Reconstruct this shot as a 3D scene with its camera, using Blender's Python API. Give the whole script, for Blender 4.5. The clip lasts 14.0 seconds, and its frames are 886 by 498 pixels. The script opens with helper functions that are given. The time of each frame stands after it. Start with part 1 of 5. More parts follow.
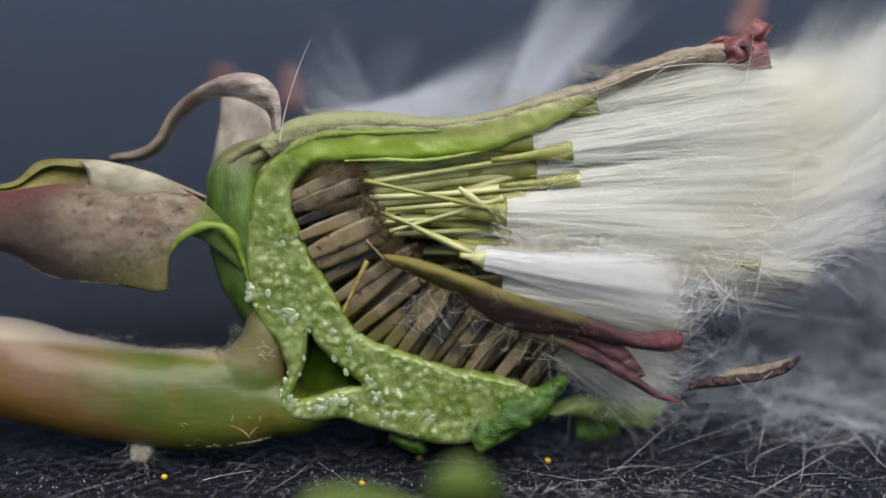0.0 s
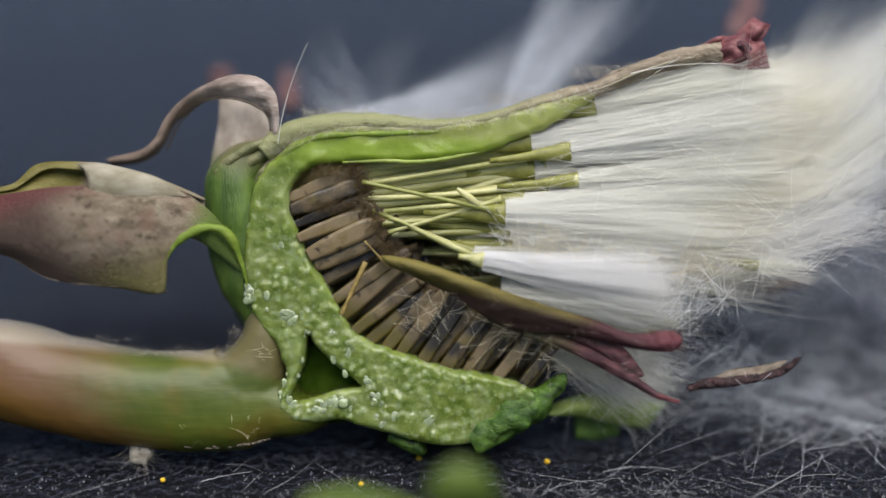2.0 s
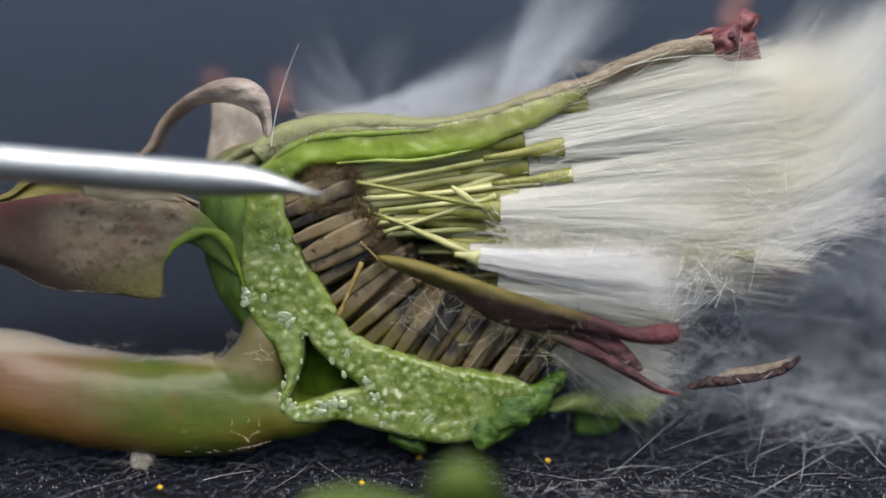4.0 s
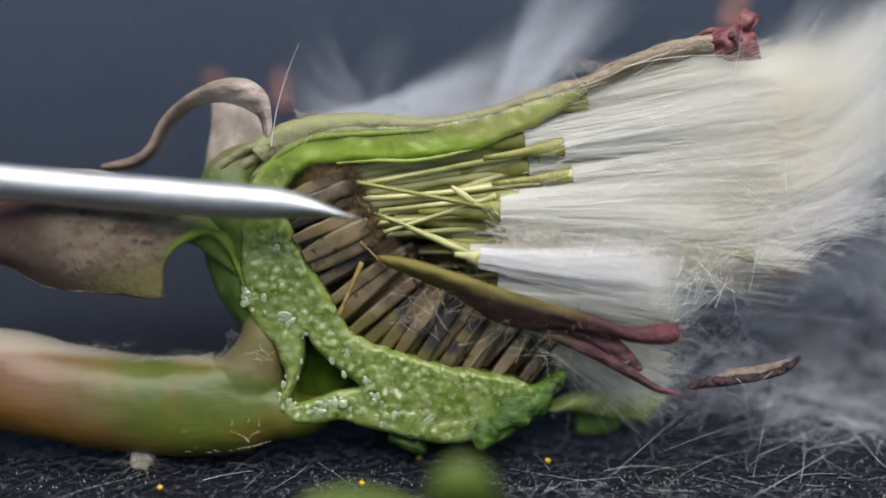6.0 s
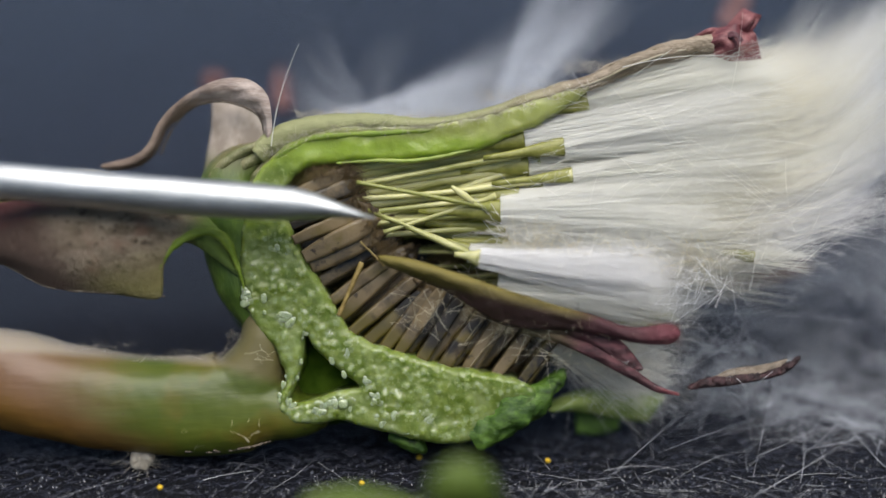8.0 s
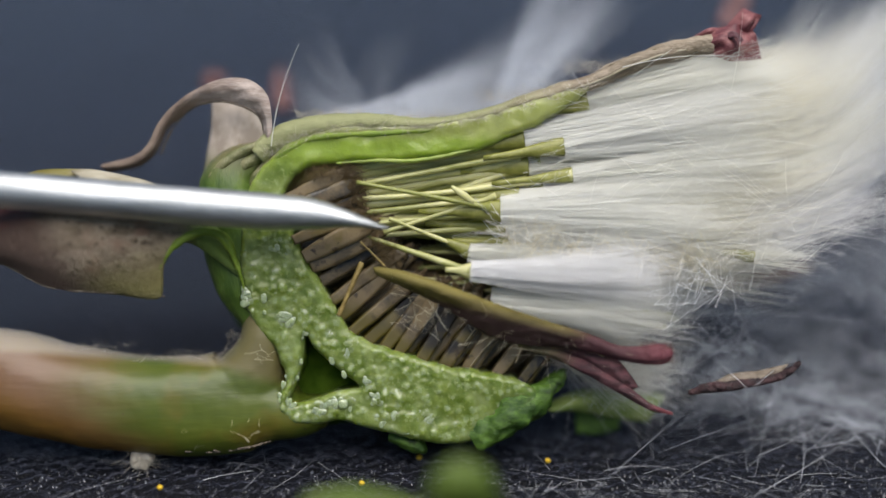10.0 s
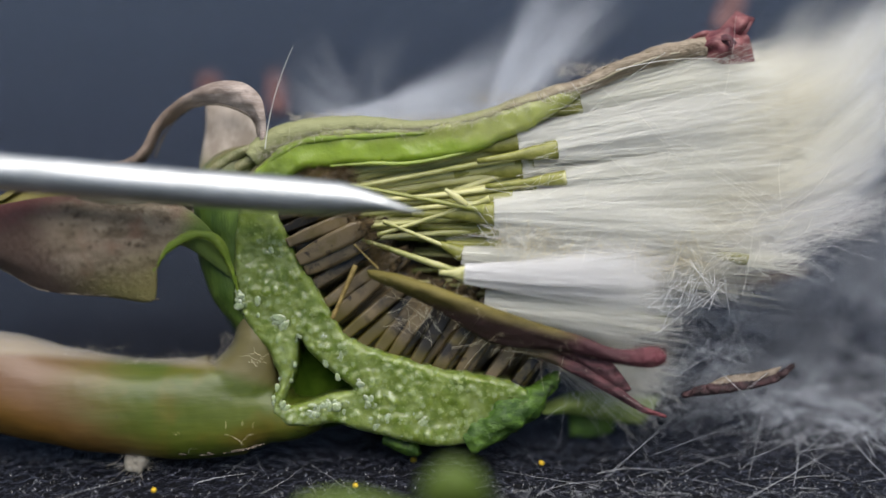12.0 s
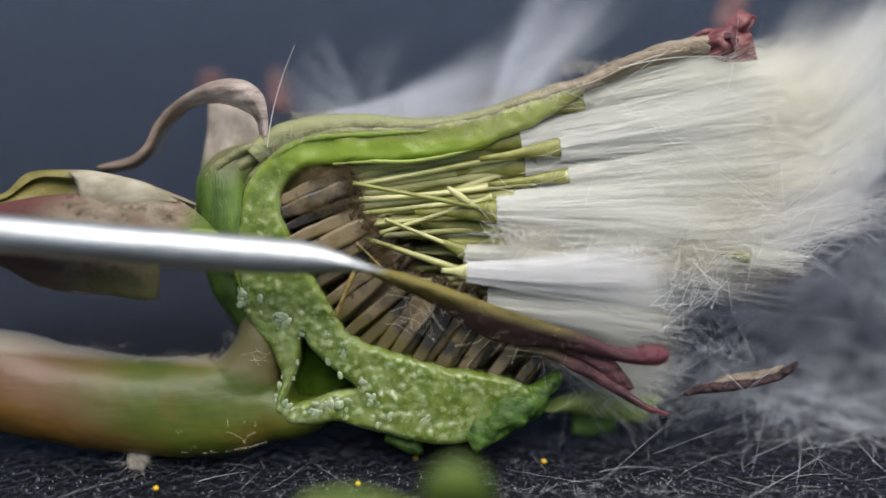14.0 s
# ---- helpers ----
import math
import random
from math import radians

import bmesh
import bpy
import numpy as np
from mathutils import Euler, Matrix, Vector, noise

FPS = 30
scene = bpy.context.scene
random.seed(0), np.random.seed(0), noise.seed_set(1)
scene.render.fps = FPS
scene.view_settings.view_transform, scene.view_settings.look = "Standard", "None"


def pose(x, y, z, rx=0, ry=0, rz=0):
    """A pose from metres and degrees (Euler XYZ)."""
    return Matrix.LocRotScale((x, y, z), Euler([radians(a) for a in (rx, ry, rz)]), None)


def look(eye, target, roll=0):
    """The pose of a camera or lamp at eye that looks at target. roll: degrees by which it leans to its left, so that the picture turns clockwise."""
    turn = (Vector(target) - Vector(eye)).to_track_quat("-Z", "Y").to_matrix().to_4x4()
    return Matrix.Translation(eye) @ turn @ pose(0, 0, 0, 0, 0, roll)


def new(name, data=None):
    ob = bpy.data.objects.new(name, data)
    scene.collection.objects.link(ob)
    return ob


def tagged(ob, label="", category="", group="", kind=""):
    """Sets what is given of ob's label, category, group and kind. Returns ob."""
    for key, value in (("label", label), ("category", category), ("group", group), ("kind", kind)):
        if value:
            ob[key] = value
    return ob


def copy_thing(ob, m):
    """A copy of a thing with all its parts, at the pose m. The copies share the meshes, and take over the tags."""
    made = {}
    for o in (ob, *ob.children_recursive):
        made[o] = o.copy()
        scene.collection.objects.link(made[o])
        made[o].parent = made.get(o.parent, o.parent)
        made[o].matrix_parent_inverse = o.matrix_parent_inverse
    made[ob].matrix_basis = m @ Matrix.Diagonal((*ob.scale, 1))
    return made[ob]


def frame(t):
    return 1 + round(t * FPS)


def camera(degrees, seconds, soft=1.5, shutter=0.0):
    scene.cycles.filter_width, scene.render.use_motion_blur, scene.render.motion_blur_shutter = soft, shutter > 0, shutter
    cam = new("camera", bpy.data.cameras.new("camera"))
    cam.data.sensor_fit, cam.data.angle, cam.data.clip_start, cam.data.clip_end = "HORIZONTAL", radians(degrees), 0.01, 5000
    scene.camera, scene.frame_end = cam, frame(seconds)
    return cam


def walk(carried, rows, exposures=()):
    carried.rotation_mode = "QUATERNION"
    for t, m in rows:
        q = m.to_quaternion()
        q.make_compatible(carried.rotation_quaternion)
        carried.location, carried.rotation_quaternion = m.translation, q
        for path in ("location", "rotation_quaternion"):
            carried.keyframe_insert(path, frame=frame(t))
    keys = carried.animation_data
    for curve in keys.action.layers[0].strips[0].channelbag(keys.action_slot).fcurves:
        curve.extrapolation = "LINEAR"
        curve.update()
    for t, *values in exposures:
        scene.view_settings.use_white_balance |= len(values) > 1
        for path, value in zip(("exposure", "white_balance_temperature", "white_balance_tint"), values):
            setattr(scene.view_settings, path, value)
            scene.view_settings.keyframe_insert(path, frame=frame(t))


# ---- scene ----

# A halved dandelion bud on dark foam, prodded with a steel needle. Flower space is in millimetres:
# u to the right, v up along the cut face, w out of the cut face towards the lens.
LEAN = 20.0                      # the lens looks down by this many degrees
EYE, AIM = (0, -0.0506, 0.0280), (0, 0, 0.0096)


def eye(dx, dz):
    """The camera slid by dx and dz millimetres."""
    a, b = dx * 0.001, dz * 0.001
    return look((EYE[0] + a, EYE[1], EYE[2] + b), (AIM[0] + a, AIM[1], AIM[2] + b))


cam = camera(40, 14.0, soft=1.5, shutter=0.5)
cam.data.dof.use_dof = True
cam.data.dof.focus_distance = 0.0540
cam.data.dof.aperture_fstop = 9.0
cam.data.dof.aperture_blades = 0
walk(cam, [(0, eye(0, 0)), (1.2, eye(0, 0)), (1.6, eye(0.03, 0.0)), (2.0, eye(0.03, 0.05)), (2.5, eye(0, 0)), (10.4, eye(0, 0)),
           (11.0, eye(0.12, 0.03)), (11.5, eye(0.24, 0.09)), (12.0, eye(0.28, 0.13)), (12.5, eye(0.24, 0.14)),
           (13.0, eye(0.26, 0.16)), (13.5, eye(0.21, 0.09)), (14.0, eye(0.17, 0.04))])

# ---- light ----
SUN_UP, SUN_ROUND = 70.0, 165.0  # degrees of elevation; azimuth, seen from above, clockwise from +y
world = bpy.data.worlds.new("sky")
scene.world = world
world.use_nodes = True
sky = world.node_tree.nodes.new("ShaderNodeTexSky")
sky.sky_type, sky.sun_disc = "NISHITA", False
sky.sun_elevation, sky.sun_rotation = radians(SUN_UP), radians(SUN_ROUND)
backing = world.node_tree.nodes["Background"]
world.node_tree.links.new(sky.outputs["Color"], backing.inputs["Color"])
backing.inputs["Strength"].default_value = 0.08
sun = new("sun", bpy.data.lights.new("sun", "SUN"))
sun.data.energy, sun.data.angle, sun.data.color = 4.9, radians(62), (1.0, 0.952, 0.912)
az, el = radians(SUN_ROUND), radians(SUN_UP)
sun.matrix_world = look((math.sin(az) * math.cos(el), math.cos(az) * math.cos(el), math.sin(el)), (0, 0, 0))
scene.view_settings.exposure = 0.20


# ---- materials ----
def organic(name, dark, light, size=1.0, stretch=(1, 1, 1), rough=0.5, bump=0.3, grain=8.0, flesh=0.0, thin=0.0,
            zones=(), coat=0.0, metal=0.0, vary=0.0, spots=None, sheen=0.0, gloss=0.5, deep=0.0005, relief=0.00008, glassy=0.0, cells=0.0):
    """A living surface: two tones mottled at a coarse and a fine scale, zones of another tone along an axis
    (axis, from, to, colour), relief, some light let through. Sizes in millimetres."""
    m = bpy.data.materials.new(name)
    m.use_nodes = True
    nt = m.node_tree
    n, li = nt.nodes, nt.links
    bs = n["Principled BSDF"]
    out = n["Material Output"]
    tc = n.new("ShaderNodeTexCoord")
    mp = n.new("ShaderNodeMapping")
    mp.inputs["Scale"].default_value = [1000 * s for s in stretch]
    li.new(tc.outputs["Object"], mp.inputs["Vector"])
    big = n.new("ShaderNodeTexNoise")
    big.inputs["Scale"].default_value, big.inputs["Detail"].default_value = 1.0 / size, 5
    fine = n.new("ShaderNodeTexNoise")
    fine.inputs["Scale"].default_value, fine.inputs["Detail"].default_value = grain / size, 4
    for t in (big, fine):
        li.new(mp.outputs["Vector"], t.inputs["Vector"])
    mixf = n.new("ShaderNodeMath")
    mixf.operation = "MULTIPLY_ADD"
    mixf.inputs[1].default_value = 0.45
    li.new(fine.outputs["Fac"], mixf.inputs[0])
    sc = n.new("ShaderNodeMath")
    sc.operation = "MULTIPLY_ADD"
    sc.inputs[1].default_value, sc.inputs[2].default_value = 1.7, -0.6
    li.new(big.outputs["Fac"], sc.inputs[0])
    li.new(sc.outputs[0], mixf.inputs[2])
    fac = mixf.outputs[0]
    if vary:
        oi = n.new("ShaderNodeObjectInfo")
        va = n.new("ShaderNodeMath")
        va.operation = "MULTIPLY_ADD"
        va.inputs[1].default_value = vary
        li.new(oi.outputs["Random"], va.inputs[0])
        vb = n.new("ShaderNodeMath")
        vb.operation = "SUBTRACT"
        vb.inputs[1].default_value = vary * 0.5
        li.new(fac, vb.inputs[0])
        li.new(vb.outputs[0], va.inputs[2])
        fac = va.outputs[0]
    ramp = n.new("ShaderNodeValToRGB")
    ramp.color_ramp.elements[0].color, ramp.color_ramp.elements[0].position = (*dark, 1), 0.25
    ramp.color_ramp.elements[1].color, ramp.color_ramp.elements[1].position = (*light, 1), 0.85
    li.new(fac, ramp.inputs["Fac"])
    col = ramp.outputs["Color"]

    def mixed(a, b, f):
        mx = n.new("ShaderNodeMix")
        mx.data_type = "RGBA"
        li.new(f, mx.inputs["Factor"])
        li.new(a, mx.inputs[6])
        if isinstance(b, tuple):
            mx.inputs[7].default_value = (*b, 1)
        else:
            li.new(b, mx.inputs[7])
        return mx.outputs[2]

    for spot in ([spots] if isinstance(spots, tuple) else spots or []):
        vo = n.new("ShaderNodeTexNoise")
        vo.inputs["Scale"].default_value, vo.inputs["Detail"].default_value = 1.0, 3
        li.new(tc.outputs["Object"], vo.inputs["Vector"])
        vo.inputs["Scale"].default_value = 1000.0 / spot[1]
        mr = n.new("ShaderNodeMapRange")
        mr.inputs["From Min"].default_value, mr.inputs["From Max"].default_value = spot[2], spot[2] + (spot[3] if len(spot) > 3 else 0.1)
        li.new(vo.outputs["Fac"], mr.inputs["Value"])
        col = mixed(col, spot[0], mr.outputs["Result"])
    for axis, a, b, c in zones:
        dt = n.new("ShaderNodeVectorMath")
        dt.operation = "DOT_PRODUCT"
        dt.inputs[1].default_value = [1000 * v for v in axis]
        li.new(tc.outputs["Object"], dt.inputs[0])
        ad = n.new("ShaderNodeMath")
        ad.operation = "MULTIPLY_ADD"
        ad.inputs[1].default_value = 0.9 * (b - a)
        li.new(big.outputs["Fac"], ad.inputs[0])
        li.new(dt.outputs["Value"], ad.inputs[2])
        mr = n.new("ShaderNodeMapRange")
        mr.interpolation_type = "SMOOTHSTEP"
        mr.inputs["From Min"].default_value = a + 0.45 * (b - a)
        mr.inputs["From Max"].default_value = b + 0.45 * (b - a)
        li.new(ad.outputs[0], mr.inputs["Value"])
        col = mixed(col, c, mr.outputs["Result"])
    li.new(col, bs.inputs["Base Color"])
    bs.inputs["Roughness"].default_value = rough
    bs.inputs["Metallic"].default_value = metal
    bs.inputs["Specular IOR Level"].default_value = gloss
    bs.inputs["Sheen Weight"].default_value = sheen
    bs.inputs["Sheen Roughness"].default_value = 0.24
    bs.inputs["Sheen Tint"].default_value = (0.80, 0.81, 0.98, 1)
    bs.inputs["Transmission Weight"].default_value = glassy
    bs.inputs["Coat Weight"].default_value = coat
    bs.inputs["Coat Roughness"].default_value = 0.12
    if flesh:
        bs.inputs["Subsurface Weight"].default_value = flesh
        bs.inputs["Subsurface Radius"].default_value = (1.0, 1.0, 0.5)
        bs.inputs["Subsurface Scale"].default_value = deep
    bp = n.new("ShaderNodeBump")
    bp.inputs["Strength"].default_value, bp.inputs["Distance"].default_value = bump, relief
    li.new(fine.outputs["Fac"], bp.inputs["Height"])
    if cells:
        vc = n.new("ShaderNodeTexVoronoi")
        vc.feature = "SMOOTH_F1"
        vc.inputs["Scale"].default_value = 1000.0 / cells
        li.new(tc.outputs["Object"], vc.inputs["Vector"])
        bc = n.new("ShaderNodeBump")
        bc.invert = True
        bc.inputs["Strength"].default_value, bc.inputs["Distance"].default_value = 0.22, cells * 0.0004
        li.new(vc.outputs["Distance"], bc.inputs["Height"])
        li.new(bp.outputs["Normal"], bc.inputs["Normal"])
        bp = bc
    li.new(bp.outputs["Normal"], bs.inputs["Normal"])
    if thin:
        tr = n.new("ShaderNodeBsdfTranslucent")
        li.new(col, tr.inputs["Color"])
        ms = n.new("ShaderNodeMixShader")
        ms.inputs["Fac"].default_value = thin
        li.new(bs.outputs[0], ms.inputs[1])
        li.new(tr.outputs[0], ms.inputs[2])
        li.new(ms.outputs[0], out.inputs["Surface"])
    return m


# pale top zone: cream fuzz, with the bright backlit rim put into the colour
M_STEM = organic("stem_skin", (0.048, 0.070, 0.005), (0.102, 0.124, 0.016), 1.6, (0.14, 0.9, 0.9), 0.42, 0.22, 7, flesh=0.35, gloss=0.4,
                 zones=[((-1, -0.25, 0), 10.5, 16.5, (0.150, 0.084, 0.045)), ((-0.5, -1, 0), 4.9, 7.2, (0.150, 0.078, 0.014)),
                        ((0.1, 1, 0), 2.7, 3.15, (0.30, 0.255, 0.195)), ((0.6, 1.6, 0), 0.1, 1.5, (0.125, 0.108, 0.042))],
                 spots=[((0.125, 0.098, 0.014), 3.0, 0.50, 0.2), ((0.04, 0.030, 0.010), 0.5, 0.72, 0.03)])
M_FLESH = organic("cut_flesh", (0.098, 0.146, 0.019), (0.180, 0.228, 0.056), 0.8, (1, 1, 1), 0.30, 0.2, 6, flesh=1.0, deep=0.0014, coat=0.1, gloss=0.3,
                  zones=[((0.18, 1, 0), 10.9, 12.4, (0.215, 0.300, 0.035)), ((0.05, 1, 0), 13.2, 14.1, (0.265, 0.295, 0.090)), ((1, 0.4, 0), 11.5, 16.0, (0.24, 0.25, 0.085)), ((-0.55, -1, 0), 2.0, 4.2, (0.100, 0.118, 0.032)),
                         ((1, -0.5, 0), 2.6, 5.2, (0.050, 0.115, 0.012))],
                  spots=[((0.225, 0.278, 0.102), 0.22, 0.56, 0.16), ((0.205, 0.255, 0.090), 1.3, 0.48, 0.22)])
M_BUDSKIN = organic("bud_skin", (0.035, 0.070, 0.010), (0.095, 0.155, 0.024), 1.0, (1.6, 0.4, 1), 0.45, 0.4, 7, flesh=0.2, gloss=0.3,
                    zones=[((0, 1, 0), 11.6, 13.4, (0.12, 0.11, 0.05))])
M_SKIN = organic("bract_skin", (0.19, 0.150, 0.100), (0.42, 0.35, 0.26), 0.7, (0.4, 1.4, 1.4), 0.65, 0.7, 8, thin=0.15,
                 zones=[((-1, 0.2, 0), -5, 1, (0.27, 0.28, 0.13))])
M_LEAF = organic("withered_bract", (0.150, 0.112, 0.070), (0.41, 0.335, 0.245), 0.7, (0.55, 1.4, 1), 0.6, 1.0, 9, thin=0.15, relief=0.00018,
                 zones=[((0.25, -1, 0), -12.4, -10.2, (0.170, 0.150, 0.046)), ((-1, -0.45, 0), 9.6, 12.4, (0.082, 0.050, 0.036)), ((-0.35, 1, 0), 15.8, 17.3, (0.135, 0.040, 0.034)),
                        ((0.9, -0.3, 0), -12.2, -11.0, (0.125, 0.195, 0.032))], spots=[((0.22, 0.125, 0.082), 1.6, 0.54, 0.2), ((0.085, 0.060, 0.036), 0.35, 0.58, 0.10), ((0.32, 0.27, 0.19), 0.6, 0.60, 0.10)])
M_CURL = organic("bract_inside", (0.20, 0.175, 0.035), (0.37, 0.33, 0.12), 1.0, (0.5, 1.5, 1), 0.55, 0.4, 8, thin=0.5, zones=[((1, 0, 0), -15.2, -14.4, (0.34, 0.29, 0.20))])
M_LIP = organic("bract_lip", (0.25, 0.22, 0.14), (0.46, 0.42, 0.32), 0.8, (0.5, 1.5, 1), 0.6, 0.5, 9, thin=0.2)
M_PALE = organic("pale_bract", (0.36, 0.30, 0.24), (0.66, 0.58, 0.50), 1.2, (1.3, 0.5, 1), 0.6, 0.5, 8, thin=0.3,
                 zones=[((0, -1, 0), -13.9, -12.2, (0.20, 0.21, 0.075))])
M_BROWN = organic("ribbon_bract", (0.26, 0.20, 0.165), (0.62, 0.53, 0.47), 0.8, (0.3, 2.0, 1), 0.6, 0.9, 10, thin=0.25,
                  zones=[((-1, 0.2, 0), 12.2, 13.6, (0.29, 0.215, 0.165))])
M_RED = organic("red_tip", (0.125, 0.032, 0.040), (0.36, 0.145, 0.140), 0.6, (0.7, 1.3, 1), 0.5, 0.4, 7, thin=0.3)
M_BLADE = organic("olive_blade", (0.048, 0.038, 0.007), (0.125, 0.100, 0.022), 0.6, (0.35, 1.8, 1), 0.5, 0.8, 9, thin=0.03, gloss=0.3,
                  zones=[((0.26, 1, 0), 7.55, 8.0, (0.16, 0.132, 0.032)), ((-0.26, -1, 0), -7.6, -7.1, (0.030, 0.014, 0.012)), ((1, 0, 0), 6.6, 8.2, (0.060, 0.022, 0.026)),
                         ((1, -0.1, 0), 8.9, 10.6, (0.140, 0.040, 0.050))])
M_PRONG = organic("pink_prong", (0.045, 0.016, 0.020), (0.165, 0.062, 0.070), 0.5, (0.3, 1.8, 1), 0.55, 0.9, 8, thin=0.08,
                  zones=[((-1, 0, 0), -7.4, -6.0, (0.14, 0.105, 0.055)), ((1, -0.4, 0), 9.4, 10.6, (0.22, 0.055, 0.062))])
M_FARB = organic("far_bract", (0.11, 0.055, 0.056), (0.25, 0.135, 0.130), 1.0, rough=0.6, bump=0.3, thin=0.25)
M_SEED = organic("seed_coat", (0.008, 0.0055, 0.0018), (0.156, 0.114, 0.056), 0.9, (1, 1, 1), 0.38, 0.2, 7, vary=1.25,
                 zones=[((-0.53, -0.85, 0), -4.4, -3.4, (0.075, 0.058, 0.008))], spots=[((0.11, 0.082, 0.016), 1.5, 0.56, 0.12), ((0.03, 0.018, 0.007), 0.5, 0.62, 0.08)])
M_EDGE = organic("bract_edge", (0.14, 0.11, 0.08), (0.30, 0.25, 0.19), 0.5, rough=0.6, bump=0.5, thin=0.25)
M_FOLD = organic("bract_fold", (0.08, 0.095, 0.024), (0.24, 0.225, 0.115), 0.7, (1, 1, 1), 0.55, 0.5, 8, thin=0.1)
# warm brown shade between the seeds, as a colour; also used for dark fibres
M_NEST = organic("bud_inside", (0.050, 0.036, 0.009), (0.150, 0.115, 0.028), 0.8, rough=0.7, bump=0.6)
M_LAYER = organic("bract_layer", (0.12, 0.185, 0.018), (0.21, 0.28, 0.042), 0.6, (0.2, 2.0, 1), 0.5, 0.4, 8, flesh=0.3, gloss=0.3)
M_PITH = organic("bract_pith", (0.17, 0.235, 0.042), (0.29, 0.345, 0.095), 0.6, (0.2, 2.0, 1), 0.5, 0.4, 8, flesh=0.4, gloss=0.3)
M_DOWN = organic("down", (0.44, 0.38, 0.26), (0.74, 0.67, 0.50), 0.8, rough=0.7, bump=0, thin=0.5)
M_STRAW = organic("straw", (0.16, 0.11, 0.025), (0.34, 0.25, 0.08), 0.5, rough=0.5, bump=0.3)
M_RIM = organic("seed_crown", (0.028, 0.017, 0.006), (0.15, 0.100, 0.038), 0.25, (1, 1, 1), 0.75, 1.0, 5)
M_BEAK = organic("beak", (0.20, 0.212, 0.052), (0.46, 0.45, 0.215), 0.8, (0.3, 1.5, 1), 0.42, 0.3, 6, flesh=0.3, vary=0.8)
M_CUP = organic("pappus_cup", (0.140, 0.145, 0.022), (0.26, 0.26, 0.065), 0.6, (1, 1, 1), 0.45, 0.3, 6, flesh=0.3, vary=0.3)
M_FUZZ = organic("pale_fuzz", (0.55, 0.50, 0.40), (0.80, 0.75, 0.66), 2.0, rough=0.6, bump=0, thin=0.4)
M_GREEN = organic("green_bract", (0.026, 0.070, 0.006), (0.125, 0.235, 0.028), 0.55, (0.6, 1.4, 1), 0.45, 0.9, 7, thin=0.15, spots=((0.018, 0.042, 0.006), 0.9, 0.58, 0.12))
M_LOW = organic("low_bract", (0.14, 0.22, 0.035), (0.31, 0.38, 0.11), 0.9, (0.5, 1.4, 1), 0.5, 0.4, 7, thin=0.2)
# green of the inner stem, darkened in colour for the shade of the recess
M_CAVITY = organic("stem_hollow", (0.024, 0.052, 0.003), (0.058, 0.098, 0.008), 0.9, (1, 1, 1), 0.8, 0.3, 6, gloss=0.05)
M_SCRAP = organic("dry_scrap", (0.011, 0.004, 0.005), (0.058, 0.022, 0.024), 0.35, (0.7, 1.4, 1), 0.6, 1.0, 6)
M_BUD = organic("near_bract", (0.07, 0.115, 0.012), (0.145, 0.205, 0.036), 1.5, (1, 1, 1), 0.5, 0.3, 6, thin=0.2)
M_POLLEN = organic("pollen", (0.62, 0.38, 0.01), (0.80, 0.55, 0.03), 0.1, rough=0.6, bump=0.5)
M_LATEX = organic("latex", (0.21, 0.265, 0.135), (0.35, 0.41, 0.26), 0.35, rough=0.16, bump=0.03, flesh=0.6, deep=0.0003, coat=0.3)
M_GRAIN = organic("wet_grain", (0.160, 0.210, 0.075), (0.265, 0.320, 0.155), 0.4, rough=0.22, bump=0.1, flesh=1.0, deep=0.0014, coat=0.35, gloss=0.4)
M_FOAM = organic("foam", (0.0006, 0.0007, 0.0013), (0.0032, 0.0038, 0.0070), 0.35, rough=0.5, bump=0.6, grain=2.2, sheen=0.62, gloss=0.10, relief=0.00022)
M_CELL = organic("foam_cell", (0.003, 0.0034, 0.005), (0.085, 0.092, 0.11), 0.3, rough=0.2, bump=0.2, grain=6, gloss=0.6, relief=0.00004)
M_STEEL = organic("steel", (0.36, 0.38, 0.38), (0.62, 0.635, 0.64), 0.9, (0.35, 2.2, 2.2), 0.5, 0.35, 7, metal=1.0, relief=0.00003)


